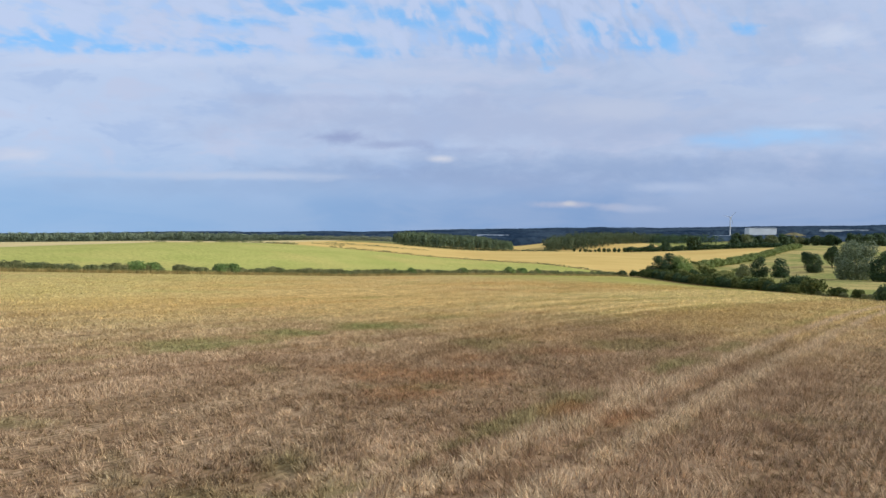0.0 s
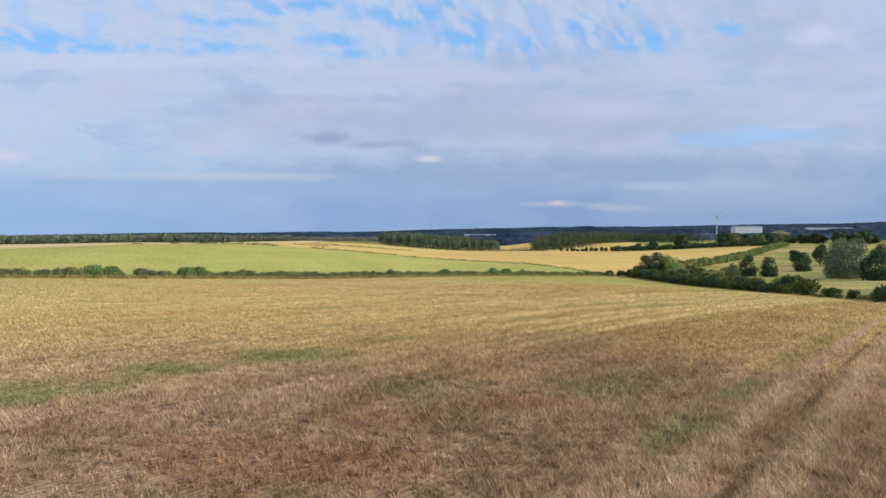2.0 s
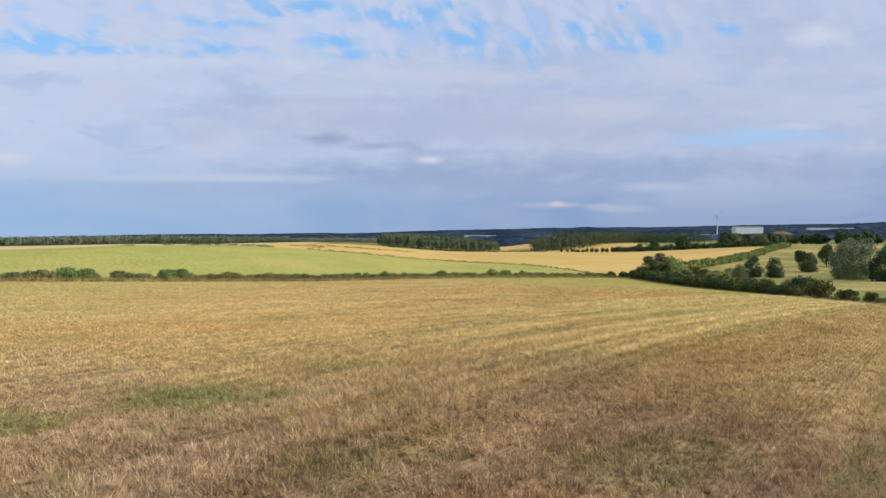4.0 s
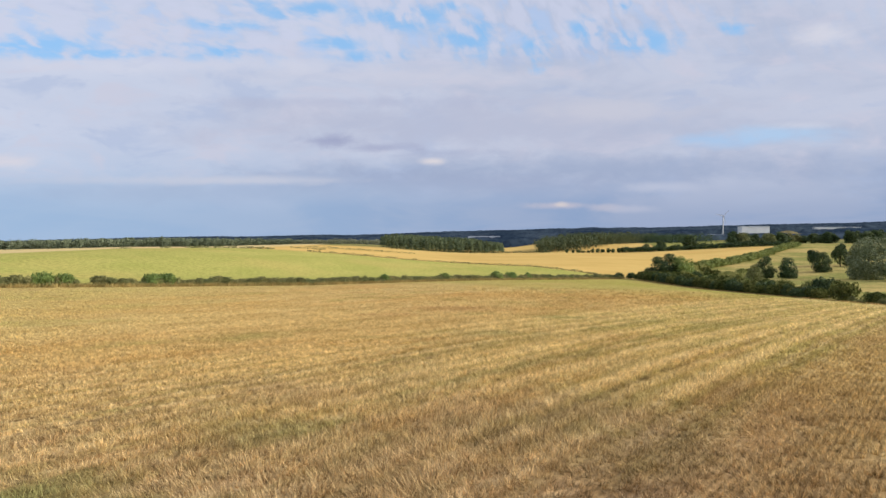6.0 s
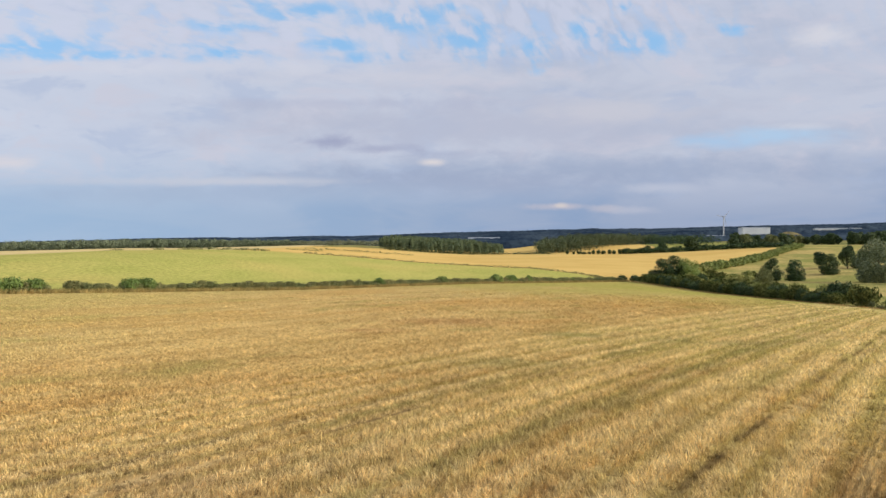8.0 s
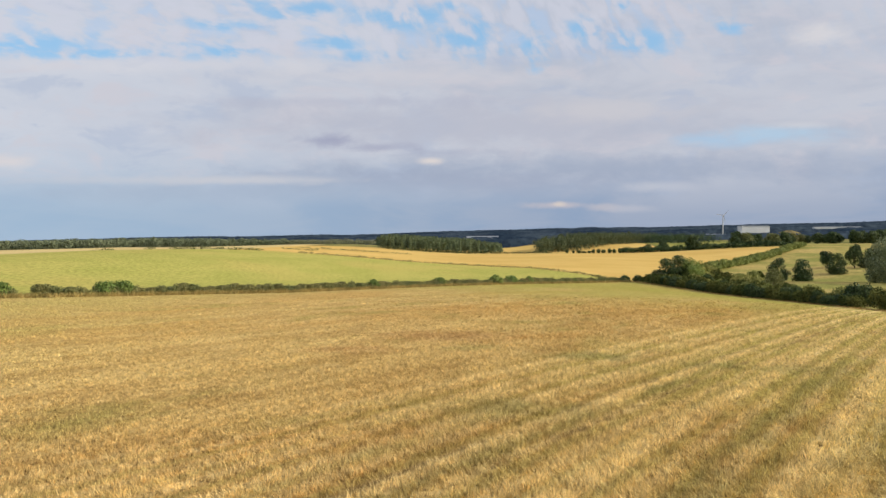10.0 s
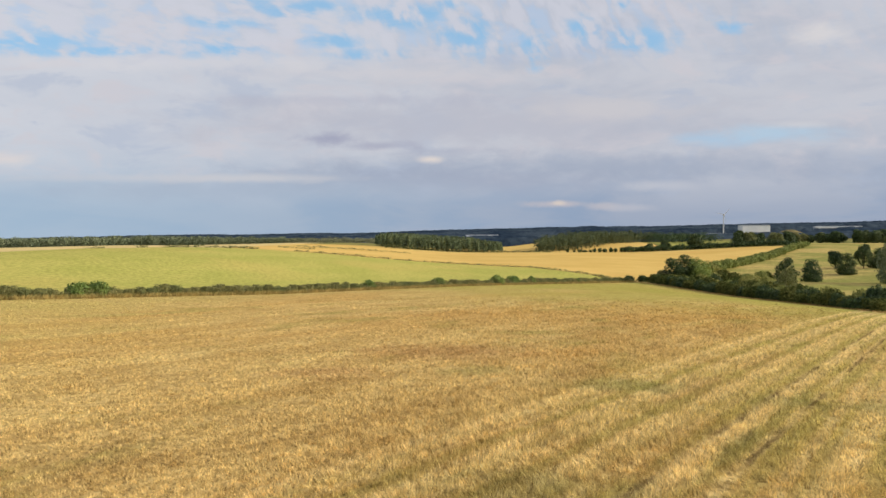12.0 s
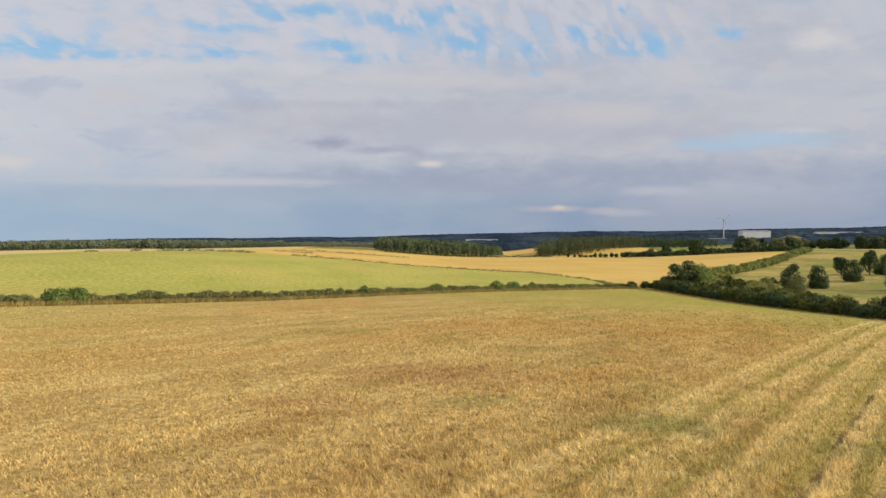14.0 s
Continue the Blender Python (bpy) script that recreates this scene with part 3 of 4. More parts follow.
# ---- leaves, trees and bushes ----
def leaf_cards(points, normals, size, rng, stretch=1.0):
    """Small bent leaf clumps, each two triangles, at the points and facing about along the normals."""
    n = len(points)
    nrm = normals + rng.normal(0, 0.55, (n, 3))
    nrm /= np.linalg.norm(nrm, axis=1, keepdims=True) + 1e-9
    u = np.cross(nrm, rng.normal(0, 1, (n, 3)))
    u /= np.linalg.norm(u, axis=1, keepdims=True) + 1e-9
    v = np.cross(nrm, u)
    s = size * rng.uniform(0.6, 1.4, (n, 1))
    a, b = points + u * s, points + v * s * 0.6 * stretch + nrm * s * 0.2
    c, d = points - u * s, points - v * s * 0.6 * stretch + nrm * s * 0.2
    verts = np.stack([a, b, c, d], 1).reshape(-1, 3)
    i = np.arange(n) * 4
    return verts, np.concatenate([np.stack([i, i + 1, i + 2], 1), np.stack([i, i + 2, i + 3], 1)])


def lobe_points(lobes, n, rng):
    """Points over the outsides of several uneven lobes (centre, radii), with a few inside."""
    lobes = np.array(lobes, float)
    w = lobes[:, 3] * lobes[:, 5]
    pick = rng.choice(len(lobes), n, p=w / w.sum())
    way = rng.normal(0, 1, (n, 3))
    way /= np.linalg.norm(way, axis=1, keepdims=True)
    bump = 1 + 0.16 * np.sin(way[:, 0] * 7 + pick * 2.1) * np.sin(way[:, 2] * 6 + pick) + rng.normal(0, 0.07, n)
    r = bump * np.where(rng.random(n) < 0.2, rng.uniform(0.55, 0.95, n), 1.0)
    return lobes[pick, :3] + way * lobes[pick, 3:] * r[:, None], way


def crown_mesh(name, lobes, n, size, mat, seed):
    rng = np.random.default_rng(seed)
    p, w = lobe_points(lobes, n, rng)
    keep = p[:, 2] > 0.05
    verts, faces = leaf_cards(p[keep], w[keep], size, rng)
    return quick_mesh(name, verts, faces, mat)


def tube(verts, faces, path, radii, sides=7):
    """Adds a tapered limb along path to verts and faces."""
    first = len(verts)
    for p, r in zip(path, radii):
        for j in range(sides):
            a = 2 * math.pi * j / sides
            verts.append((p[0] + r * math.cos(a), p[1] + r * math.sin(a), p[2]))
    for k in range(len(path) - 1):
        for j in range(sides):
            a, b = first + k * sides + j, first + k * sides + (j + 1) % sides
            faces.append([a, b, b + sides, a + sides])


def trunk_mesh(name, tall, thick, crown_z, spread, seed):
    rng = random.Random(seed)
    verts, faces = [], []
    lean = rng.uniform(-0.04, 0.04) * tall
    tube(verts, faces, [(0, 0, -0.6), (0.02 * tall * 0.2, 0, 0.4), (lean * 0.5, 0, crown_z), (lean, lean, tall * 0.8)],
         [thick * 1.4, thick, thick * 0.75, thick * 0.2])
    for k in range(6):
        a = k * 1.05 + rng.uniform(-0.3, 0.3)
        z0 = crown_z * rng.uniform(0.85, 1.2)
        r = spread * rng.uniform(0.45, 0.75)
        tube(verts, faces, [(0, 0, z0), (r * 0.5 * math.cos(a), r * 0.5 * math.sin(a), z0 + tall * 0.12), (r * math.cos(a), r * math.sin(a), z0 + tall * 0.26)],
             [thick * 0.45, thick * 0.3, thick * 0.1], 5)
    return mesh_from(name, verts, faces, M_BARK, True)


def tree_lobes(tall, spread, base, n, rng, point=0.0):
    """Crown lobes; point above 0 narrows the crown towards its top."""
    skirt = [(spread * 0.5 * math.cos(k * 1.05), spread * 0.5 * math.sin(k * 1.05), base + spread * 0.3, spread * 0.42, spread * 0.42, spread * 0.34) for k in range(6)] if base < 0.5 else []
    out = skirt + [(0, 0, (tall + base) / 2 - (0.05 + point * 0.10) * tall, spread * 0.80, spread * 0.80, (tall - base) / 2 * 0.86)]
    for k in range(n):
        a, f = rng.uniform(0, 6.28), rng.uniform(0.10, 0.92)
        ring = spread * 0.66 * math.sin(math.pi * min(1, 0.30 + 0.64 * f)) * rng.uniform(0.75, 1.4) * (1 - point * 0.5 * f)
        r = spread * rng.uniform(0.24, 0.42) * (1 - point * 0.3 * f)
        out.append((ring * math.cos(a), ring * math.sin(a), base + (tall - base) * f, r, r, r * rng.uniform(0.7, 1.0)))
    return out


def make_tree(tall, spread, base, leaves, size, mat, seed, label, group, point=0.0):
    rng = random.Random(seed)
    tree = tagged(new("tree"), label, "tree", group, "thing")
    part("trunk", trunk_mesh("trunk", tall, 0.028 * tall, base * 1.1 + 0.1 * tall, spread, seed), tree)
    part("crown", crown_mesh("crown", tree_lobes(tall, spread, base, 15, rng, point), leaves, size, mat, seed), tree)
    return tree


class Planter:
    """Places the first of each kind itself and copies of it afterwards, on the ground."""
    def __init__(self, kinds):
        self.kinds, self.used = kinds, [False] * len(kinds)

    def put(self, k, x, y, turn=0.0, wide=1.0, tall=1.0, sink=0.0, label=""):
        m = pose(x, y, height(x, y) - sink, 0, 0, math.degrees(turn))
        if self.used[k]:
            ob = copy_thing(self.kinds[k], m)
        else:
            self.used[k], ob = True, self.kinds[k]
            ob.matrix_basis = m
        ob.scale = (wide, wide, tall)
        if label:
            ob["label"] = label
        return ob


# kinds are one unit wide (radius) and one unit tall, and scaled when planted
PARK, ROWS_OF = "parkland trees", "trees along the far hedges"
trees = Planter([
    make_tree(10.0, 4.6, 0.2, 6500, 0.26, M_LEAF, 11, "dark green broadleaf tree with a full round crown", PARK),
    make_tree(10.0, 3.9, 1.6, 5200, 0.25, M_LEAF, 12, "tall dark broadleaf tree with a clear trunk on dry pasture", PARK, 0.5),
    make_tree(10.0, 5.6, 0.2, 9000, 0.22, M_LEAF_GREY, 13, "broad grey-green willow at the pasture edge", PARK),
    make_tree(10.0, 4.6, 0.2, 4400, 0.26, M_HEDGE, 14, "olive green conical tree beside the hedge", PARK, 0.9),
    make_tree(10.0, 5.0, 0.5, 1500, 0.55, M_LEAF, 15, "distant dark green hedgerow tree", ROWS_OF),
    make_tree(10.0, 4.4, 0.5, 1500, 0.55, M_HEDGE, 16, "distant olive green hedgerow tree", ROWS_OF),
    make_tree(10.0, 5.0, 0.2, 4200, 0.28, M_NETTLE, 17, "bright green bushy tree at the field corner", PARK),
])
R0 = (4.6, 3.9, 5.6, 4.6, 5.0, 4.4, 5.0)


def plant(k, x, y, radius, tall, label=""):
    trees.put(k, x, y, (x * 7.3 + y * 1.7) % 6.28, radius / R0[k], tall / 10.0, 0.1, label)


# the pasture
for k, x, y, r, h in ((0, 194.7, 351.5, 4.6, 9.2), (1, 205.1, 376.5, 4.2, 9.6), (1, 215.6, 371, 4.2, 13.4), (0, 223.5, 372.5, 5.4, 9.4), (0, 163.7, 324.2, 4.6, 8.8),
                      (2, 186.5, 303, 10.4, 18.0), (0, 187.5, 284, 7.0, 12.0), (0, 157.1, 333.1, 5.0, 9.6), (3, 105.2, 235, 3.4, 9.0), (1, 238, 382, 4.5, 12.0), (0, 262, 392, 6.0, 11.0)):
    plant(k, x, y, r * 0.9, h)
# the thicket at the field corner
for k, x, y, r, h, label in ((0, 102.0, 313, 5.8, 9.4, "dark round bushy tree at the field corner"), (0, 107.6, 315, 5.6, 10.6, "dark round bushy tree at the field corner"), (6, 111.0, 312, 5.6, 10.0, "bright green bushy tree at the field corner"),
                             (3, 97.6, 313, 4.2, 6.2, "low olive bushy tree at the field corner")):
    plant(k, x, y, r, h, label)
# far hedges and the wood behind the pasture
far_rows = [(4, 266.8, 711, 8.5, 15.0), (4, 318.3, 728, 7.0, 15.5), (5, 328.5, 726, 8.0, 14.5), (5, 359.5, 735, 8.5, 12.5), (4, 380, 745, 7.5, 13.5), (4, 468, 812, 7.5, 13.0), (4, 457, 822, 7.0, 12.0), (5, 222, 712, 4.5, 8.0), (4, 237, 712, 5.0, 11.0)]
rnd = random.Random(8)
far_rows += [(rnd.choice((4, 4, 5)), x + rnd.uniform(-5, 5), 838 + 0.1 * (x - 380) + rnd.uniform(-8, 12), rnd.uniform(5.5, 8), rnd.uniform(9, 13)) for x in range(368, 486, 8)]
far_rows += [(4, x + rnd.uniform(-4, 4), 800 + rnd.uniform(-6, 30), rnd.uniform(6, 9), rnd.uniform(12, 16.5)) for x in range(474, 620, 7)]
for row in far_rows:
    plant(*row)


def make_bush(wide, tall, leaves, size, mat, seed, label, group):
    rng = random.Random(seed)
    lobes = []
    for k in range(10):
        a, r = rng.uniform(0, 6.28), wide * rng.uniform(0.1, 0.62)
        q = wide * rng.uniform(0.32, 0.48)
        lobes.append((r * math.cos(a), r * math.sin(a), tall * rng.uniform(0.28, 0.72), q, q, tall * rng.uniform(0.24, 0.34)))
    lobes.append((0, 0, tall * 0.40, wide * 0.85, wide * 0.85, tall * 0.42))
    bush = tagged(new("hedge_bush"), label, "bush", group, "thing")
    verts, faces = [], []
    for k in range(5):
        a = k * 1.25
        tube(verts, faces, [(0.1 * math.cos(a), 0.1 * math.sin(a), -0.3), (wide * 0.25 * math.cos(a), wide * 0.25 * math.sin(a), tall * 0.3), (wide * 0.5 * math.cos(a), wide * 0.5 * math.sin(a), tall * 0.62)],
             [0.03 * tall, 0.02 * tall, 0.008 * tall], 5)
    part("stems", mesh_from("stems", verts, faces, M_BARK, True), bush)
    part("foliage", crown_mesh("foliage", lobes, leaves, size, mat, seed), bush)
    return bush


LOW, HIGH, FARH = "bushes of the low field hedge", "bushes of the overgrown hedge", "bushes of the far hedge"
bushes = Planter([
    make_bush(1.0, 1.0, 1500, 0.075, M_HEDGE, 21, "clipped olive green hawthorn bush in a field hedge", LOW),
    make_bush(1.0, 1.0, 1500, 0.075, M_HEDGE, 22, "low dull green hawthorn bush in a field hedge", LOW),
    make_bush(1.0, 1.0, 1800, 0.08, M_NETTLE, 23, "bright green elder bush rising above a field hedge", LOW),
    make_bush(1.0, 1.0, 1800, 0.082, M_OLIVE, 24, "large olive green overgrown hedgerow bush", HIGH),
    make_bush(1.0, 1.0, 1800, 0.082, M_LEAF, 25, "large dark green overgrown hedgerow bush", HIGH),
    make_bush(1.0, 1.0, 500, 0.15, M_LEAF, 27, "dark green bush in a far field hedge", FARH),
    make_bush(1.0, 1.0, 1800, 0.082, M_SCRUB, 28, "pale olive scrub bush behind the overgrown hedge", HIGH),
])


def along(line, step):
    """Points about step apart along a broken line."""
    out, carry = [], 0.0
    for a, b in zip(line, line[1:]):
        n = math.dist(a, b)
        while carry < n:
            f = carry / n
            out.append((a[0] + (b[0] - a[0]) * f, a[1] + (b[1] - a[1]) * f))
            carry += step
        carry -= n
    return out


rnd = random.Random(5)


def hedge(line, step, kinds, wide, tall, shake, gaps=()):
    for x, y in along(line, step):
        if any(math.dist((x, y), g) < 1.3 for g in gaps):
            continue
        bushes.put(rnd.choice(kinds), x + rnd.uniform(-shake, shake), y + rnd.uniform(-shake, shake), rnd.uniform(0, 6.28),
                   rnd.uniform(*wide), rnd.uniform(*tall), 0.05)


hedge(HEDGE_LEFT, 2.2, (0, 0, 1, 1, 1), (1.4, 2.2), (1.4, 2.15), 0.35, ((-59.6, 146.4), (-71.5, 135)))
for x, y, w, h in ((-64.2, 141.9, 2.0, 2.9), (-61.8, 144.6, 1.9, 2.7), (-51.1, 156.0, 2.0, 2.8), (-49.2, 158.4, 2.0, 2.9), (-9.6, 205.7, 2.0, 2.6), (7.0, 226.2, 1.8, 2.7),
                   (24.6, 247.6, 2.7, 3.3), (30.2, 254.4, 2.5, 3.0), (37.2, 263.0, 1.7, 2.9), (57, 287, 1.3, 1.9), (-86, 121, 2.0, 2.8)):
    bushes.put(2, x, y, x % 6.28, w, h)
for x, y, w, h in ((88.2, 328, 2.6, 2.9), (93.3, 326, 2.6, 3.0)):
    bushes.put(4, x, y, 1.0, w, h)
# the overgrown hedge beside the stubble: closed far off, then single bushes
hedge([(95, 318), (92.2, 200), (92.0, 175)], 2.8, (3, 3, 3, 4), (1.8, 3.1), (2.2, 3.9), 0.7)
hedge([(97.5, 316), (96.0, 178)], 4.4, (3, 3, 4, 6), (2.0, 3.6), (2.4, 4.9), 1.4)
hedge([(101, 310), (99, 240)], 6.0, (6, 6, 3), (2.2, 3.6), (2.4, 4.4), 1.6)
for x, y, w, h, k in ((92, 167, 3.2, 4.2, 3), (92, 157, 2.4, 2.3, 3), (92.3, 149.5, 1.4, 2.1, 3), (92, 139, 2.8, 3.5, 4), (92, 128, 2.6, 3.2, 3), (92, 112, 3.0, 3.4, 3), (92, 98, 2.6, 3.0, 3)):
    bushes.put(k, x, y, y % 6.28, w, h)
hedge([(92, 168), (92, 90)], 3.4, (0, 1), (0.9, 1.3), (0.7, 1.3), 0.5)
# the hedge that runs up between wheat and pasture
hedge([(112, 334), (136, 380), (167, 428)], 3.4, (6, 6, 6, 3), (3.0, 5.2), (3.4, 6.2), 2.6)
hedge([(118, 316), (150, 330)], 4.6, (6, 6, 6, 3), (3.0, 4.2), (3.6, 5.4), 3.0)
hedge([(105, 300), (118, 280), (112, 240)], 7.0, (6, 3, 4), (2.4, 3.6), (3.0, 5.0), 2.4)
# the single bushes beyond the wheat
for x in (139, 144, 150.5, 155, 160, 164, 169.5, 174, 180, 186.5, 191):
    bushes.put(5, x + rnd.uniform(-1.2, 1.2), 704, x % 6.28, rnd.uniform(1.2, 2.9), rnd.uniform(2.2, 5.0))


def far_hedge(name, line, step, wide, tall, shake, mat, leaves, label, seed):
    """A hedge too far off to tell its bushes apart: one object."""
    rng = np.random.default_rng(seed)
    vs, fs, count = [], [], 0
    for x, y in along(line, step):
        x, y = x + rng.uniform(-shake, shake), y + rng.uniform(-shake, shake)
        w, h = rng.uniform(*wide), rng.uniform(*tall)
        p, nrm = lobe_points([(0, 0, h * 0.5, w, w, h * 0.45), (w * 0.4, 0, h * 0.7, w * 0.5, w * 0.5, h * 0.3)], leaves, rng)
        v, f = leaf_cards(p + np.array([x, y, height(x, y)]), nrm, 0.17 * (w + h) / 2, rng)
        vs.append(v), fs.append(f + count)
        count += len(v)
    return tagged(new(name, quick_mesh(name, np.concatenate(vs), np.concatenate(fs), mat)), label, "hedge", kind="stuff")


far_hedge("far_hedge", [(167, 428), (219, 495), (271, 562), (368, 692)], 3.0, (2.6, 4.2), (2.8, 5.6), 1.8, M_SCRUB, 260, "olive hedge between wheat and pasture", 61)
far_hedge("far_hedge", [(194, 705), (280, 708), (372, 712)], 2.8, (2.6, 3.8), (4.0, 6.2), 1.0, M_LEAF, 160, "dark thick hedge along the far side of the wheat", 62)
far_hedge("far_hedge", GREEN_FAR[:5] + [(-70, 415)], 1.7, (0.9, 1.8), (0.5, 1.3), 0.5, M_HEDGE, 60, "thin low hedge between green crop and wheat", 63)
for line, seed in (([(-167, 381), (-160, 384)], 64), ([(-144, 390.5), (-139, 392.5)], 68), ([(-132, 395), (-88, 410)], 69)):
    far_hedge("far_hedge", line, 1.8, (1.2, 2.2), (0.8, 1.6), 0.8, M_HEDGE, 60, "scrubby bushes on the brow of the hill", seed)
far_hedge("far_hedge", [(-90, 520), (-30, 560), (-12, 566)], 2.2, (1.2, 2.2), (0.7, 1.4), 0.8, M_HEDGE, 40, "thin hedge across the far wheat", 65)
far_hedge("far_hedge", [(-92, 470), (-70, 476)], 2.2, (1.2, 2.2), (0.7, 1.4), 0.8, M_HEDGE, 40, "thin hedge across the far wheat", 66)
far_hedge("far_hedge", [(-40, 701), (120, 704)], 3.0, (1.8, 3.0), (1.0, 2.2), 1.0, M_LEAF, 60, "low dark hedge at the foot of the plantation", 67)


# ---- woods ----
def conifer(rng, tall, wide, tiers, per):
    """Drooping branch clumps round a leader."""
    n = tiers * per
    f = np.repeat((np.arange(tiers) + 0.5) / tiers, per)
    a = rng.uniform(0, 6.28, n)
    r = wide * (1 - f) ** 0.6 * rng.uniform(0.6, 1.1, n)
    p = np.stack([np.cos(a) * r * 0.7, np.sin(a) * r * 0.7, tall * (0.16 + 0.84 * f)], 1)
    return p, np.stack([np.cos(a), np.sin(a), 0.5 + 0 * a], 1)


def wood(name, spots, tall, wide, mat, label, seed, tiers=7, per=5, pointed=True, taper=(1e6, 2e6, 0.0), left=(1e6, 2e6, 0.0)):
    rng = np.random.default_rng(seed)
    vs, fs, count = [], [], 0
    for x, y in spots:
        t, wd, z = tall * rng.uniform(0.82 if pointed else 0.72, 1.12) * (1 - taper[2] * float(smooth(x, *taper[:2])) - left[2] * float(smooth(-x, *left[:2]))), wide * rng.uniform(0.8, 1.2), height(x, y)
        if pointed:
            p, nrm = conifer(rng, t, wd, tiers, per)
        else:
            a = rng.uniform(0, 6.28, 2)
            p, nrm = lobe_points([(0, 0, t * 0.50, wd * 0.85, wd * 0.85, t * 0.46)] + [(wd * 0.5 * math.cos(q), wd * 0.5 * math.sin(q), t * rng.uniform(0.55, 0.8), wd * 0.6, wd * 0.6, t * 0.22) for q in a], tiers * per, rng)
        v, f = leaf_cards(p + np.array([x, y, z]), nrm, wd * (0.34 if pointed else 0.17), rng)
        sv, sf = [], []
        tube(sv, sf, [(x, y, z - 1), (x, y, z + t * 0.6)], [0.16, 0.08], 4)
        sf = np.array([q for g in sf for q in ([g[0], g[1], g[2]], [g[0], g[2], g[3]])])
        for v2, f2 in ((v, f), (np.array(sv), sf)):
            vs.append(v2), fs.append(f2 + count)
            count += len(v2)
    return tagged(new(name, quick_mesh(name, np.concatenate(vs), np.concatenate(fs), mat)), label, "wood", kind="stuff")


def inside(corners, step, seed):
    """Spots on a shaken grid inside a convex outline, counter-clockwise."""
    rng = random.Random(seed)
    xs, ys = [c[0] for c in corners], [c[1] for c in corners]
    out, y = [], min(ys)
    while y < max(ys):
        x = min(xs)
        while x < max(xs):
            p = (x + rng.uniform(-0.4, 0.4) * step, y + rng.uniform(-0.4, 0.4) * step)
            if all((b[0] - a[0]) * (p[1] - a[1]) - (b[1] - a[1]) * (p[0] - a[0]) > 0 for a, b in zip(corners, corners[1:] + corners[:1])):
                out.append(p)
            x += step
        y += step
    return out


wood("conifer_plantation", inside([(-50, 724), (-16, 716), (76, 722), (80, 800), (-60, 800)], 4.1, 3), 14.6, 2.2, M_PINE, "dense grey-green conifer plantation standing in the wheat", 31, 11, 8, taper=(30, 84, 0.4), left=(32, 66, 0.3))
wood("pine_wood", inside([(108, 716), (140, 712), (172, 754), (345, 866), (335, 950), (130, 810)], 5.4, 4), 14.0, 3.4, M_SCOTS, "dark green pine wood behind the wheat field", 32, 14, 10, False)
wood("pine_wood", inside([(300, 860), (380, 900), (330, 960), (270, 900)], 6.5, 6), 12.0, 3.8, M_SCOTS, "dark green pine wood behind the wheat field", 34, 8, 7, False)
wood("mixed_wood", inside([(-640, 770), (-420, 770), (-290, 860), (-190, 1010), (-160, 1120), (-250, 1120), (-660, 900)], 10.0, 5), 10.6, 5.4, M_MIXED, "mixed woodland along the far edge of the fields", 33, 10, 10, False, taper=(-380, -230, 0.15))
wood("mixed_wood", inside([(-210, 985), (-60, 1030), (60, 1060), (60, 1110), (-60, 1120), (-220, 1060)], 8.5, 15), 7.2, 4.6, M_MIXED, "thin belt of dark woodland beyond the wheat", 35, 8, 8, False)


def value_noise(x, y, size, seed):
    """Smooth noise from 0 to 1, about size metres from hump to hump."""
    table = np.random.default_rng(seed).random((256, 256))
    u, v = x / size + 1000, y / size + 1000
    i, j = np.floor(u).astype(int), np.floor(v).astype(int)
    a, b = u - i, v - j
    a, b = a * a * (3 - 2 * a), b * b * (3 - 2 * b)
    i, j, i2, j2 = i % 256, j % 256, (i + 1) % 256, (j + 1) % 256
    return (table[i, j] * (1 - a) + table[i2, j] * a) * (1 - b) + (table[i, j2] * (1 - a) + table[i2, j2] * a) * b


def far_forest(name, near, far, side0, side1, tall, nx, ny, label, seed):
    """A far forest: one closed, humped canopy over the land, dropping to the ground at its edges."""
    d, f = np.meshgrid(np.linspace(near, far, ny), np.linspace(side0, side1, nx), indexing="ij")
    x, y = d * f, d
    crown = tall * (0.55 + 0.45 * value_noise(x, y, 9.0, seed)) + 5.0 * value_noise(x, y, 75.0, seed + 1) + 4.0 * value_noise(x, y, 260.0, seed + 2)
    edge = smooth(d, near, near + 6) * smooth(f, side0, side0 + 0.01) * smooth(-f, -side1, -side1 + 0.01)
    z = land(x, y) - 1 + crown * edge
    v = np.stack([x.ravel(), y.ravel(), z.ravel()], 1)
    return tagged(new(name, quick_mesh(name, v, sheet_faces(ny, nx), M_FAR_HAZY, True)), label, "forest", kind="stuff")


far_forest("ridge_forest", 2150, 3150, -0.9, 0.95, 13, 480, 90, "dark forest on the far ridge, blue haze in its colour", 41)
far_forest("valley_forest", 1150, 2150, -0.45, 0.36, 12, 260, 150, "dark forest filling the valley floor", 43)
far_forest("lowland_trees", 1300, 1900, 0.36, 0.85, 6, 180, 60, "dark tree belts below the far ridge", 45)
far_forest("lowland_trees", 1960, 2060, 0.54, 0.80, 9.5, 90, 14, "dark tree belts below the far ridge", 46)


# ---- far buildings ----
def box_mesh(name, x0, x1, y0, y1, z0, z1, mat):
    v = [(x, y, z) for z in (z0, z1) for x, y in ((x0, y0), (x1, y0), (x1, y1), (x0, y1))]
    return mesh_from(name, v, [[0, 3, 2, 1], [4, 5, 6, 7], [0, 1, 5, 4], [1, 2, 6, 5], [2, 3, 7, 6], [3, 0, 4, 7]], mat)


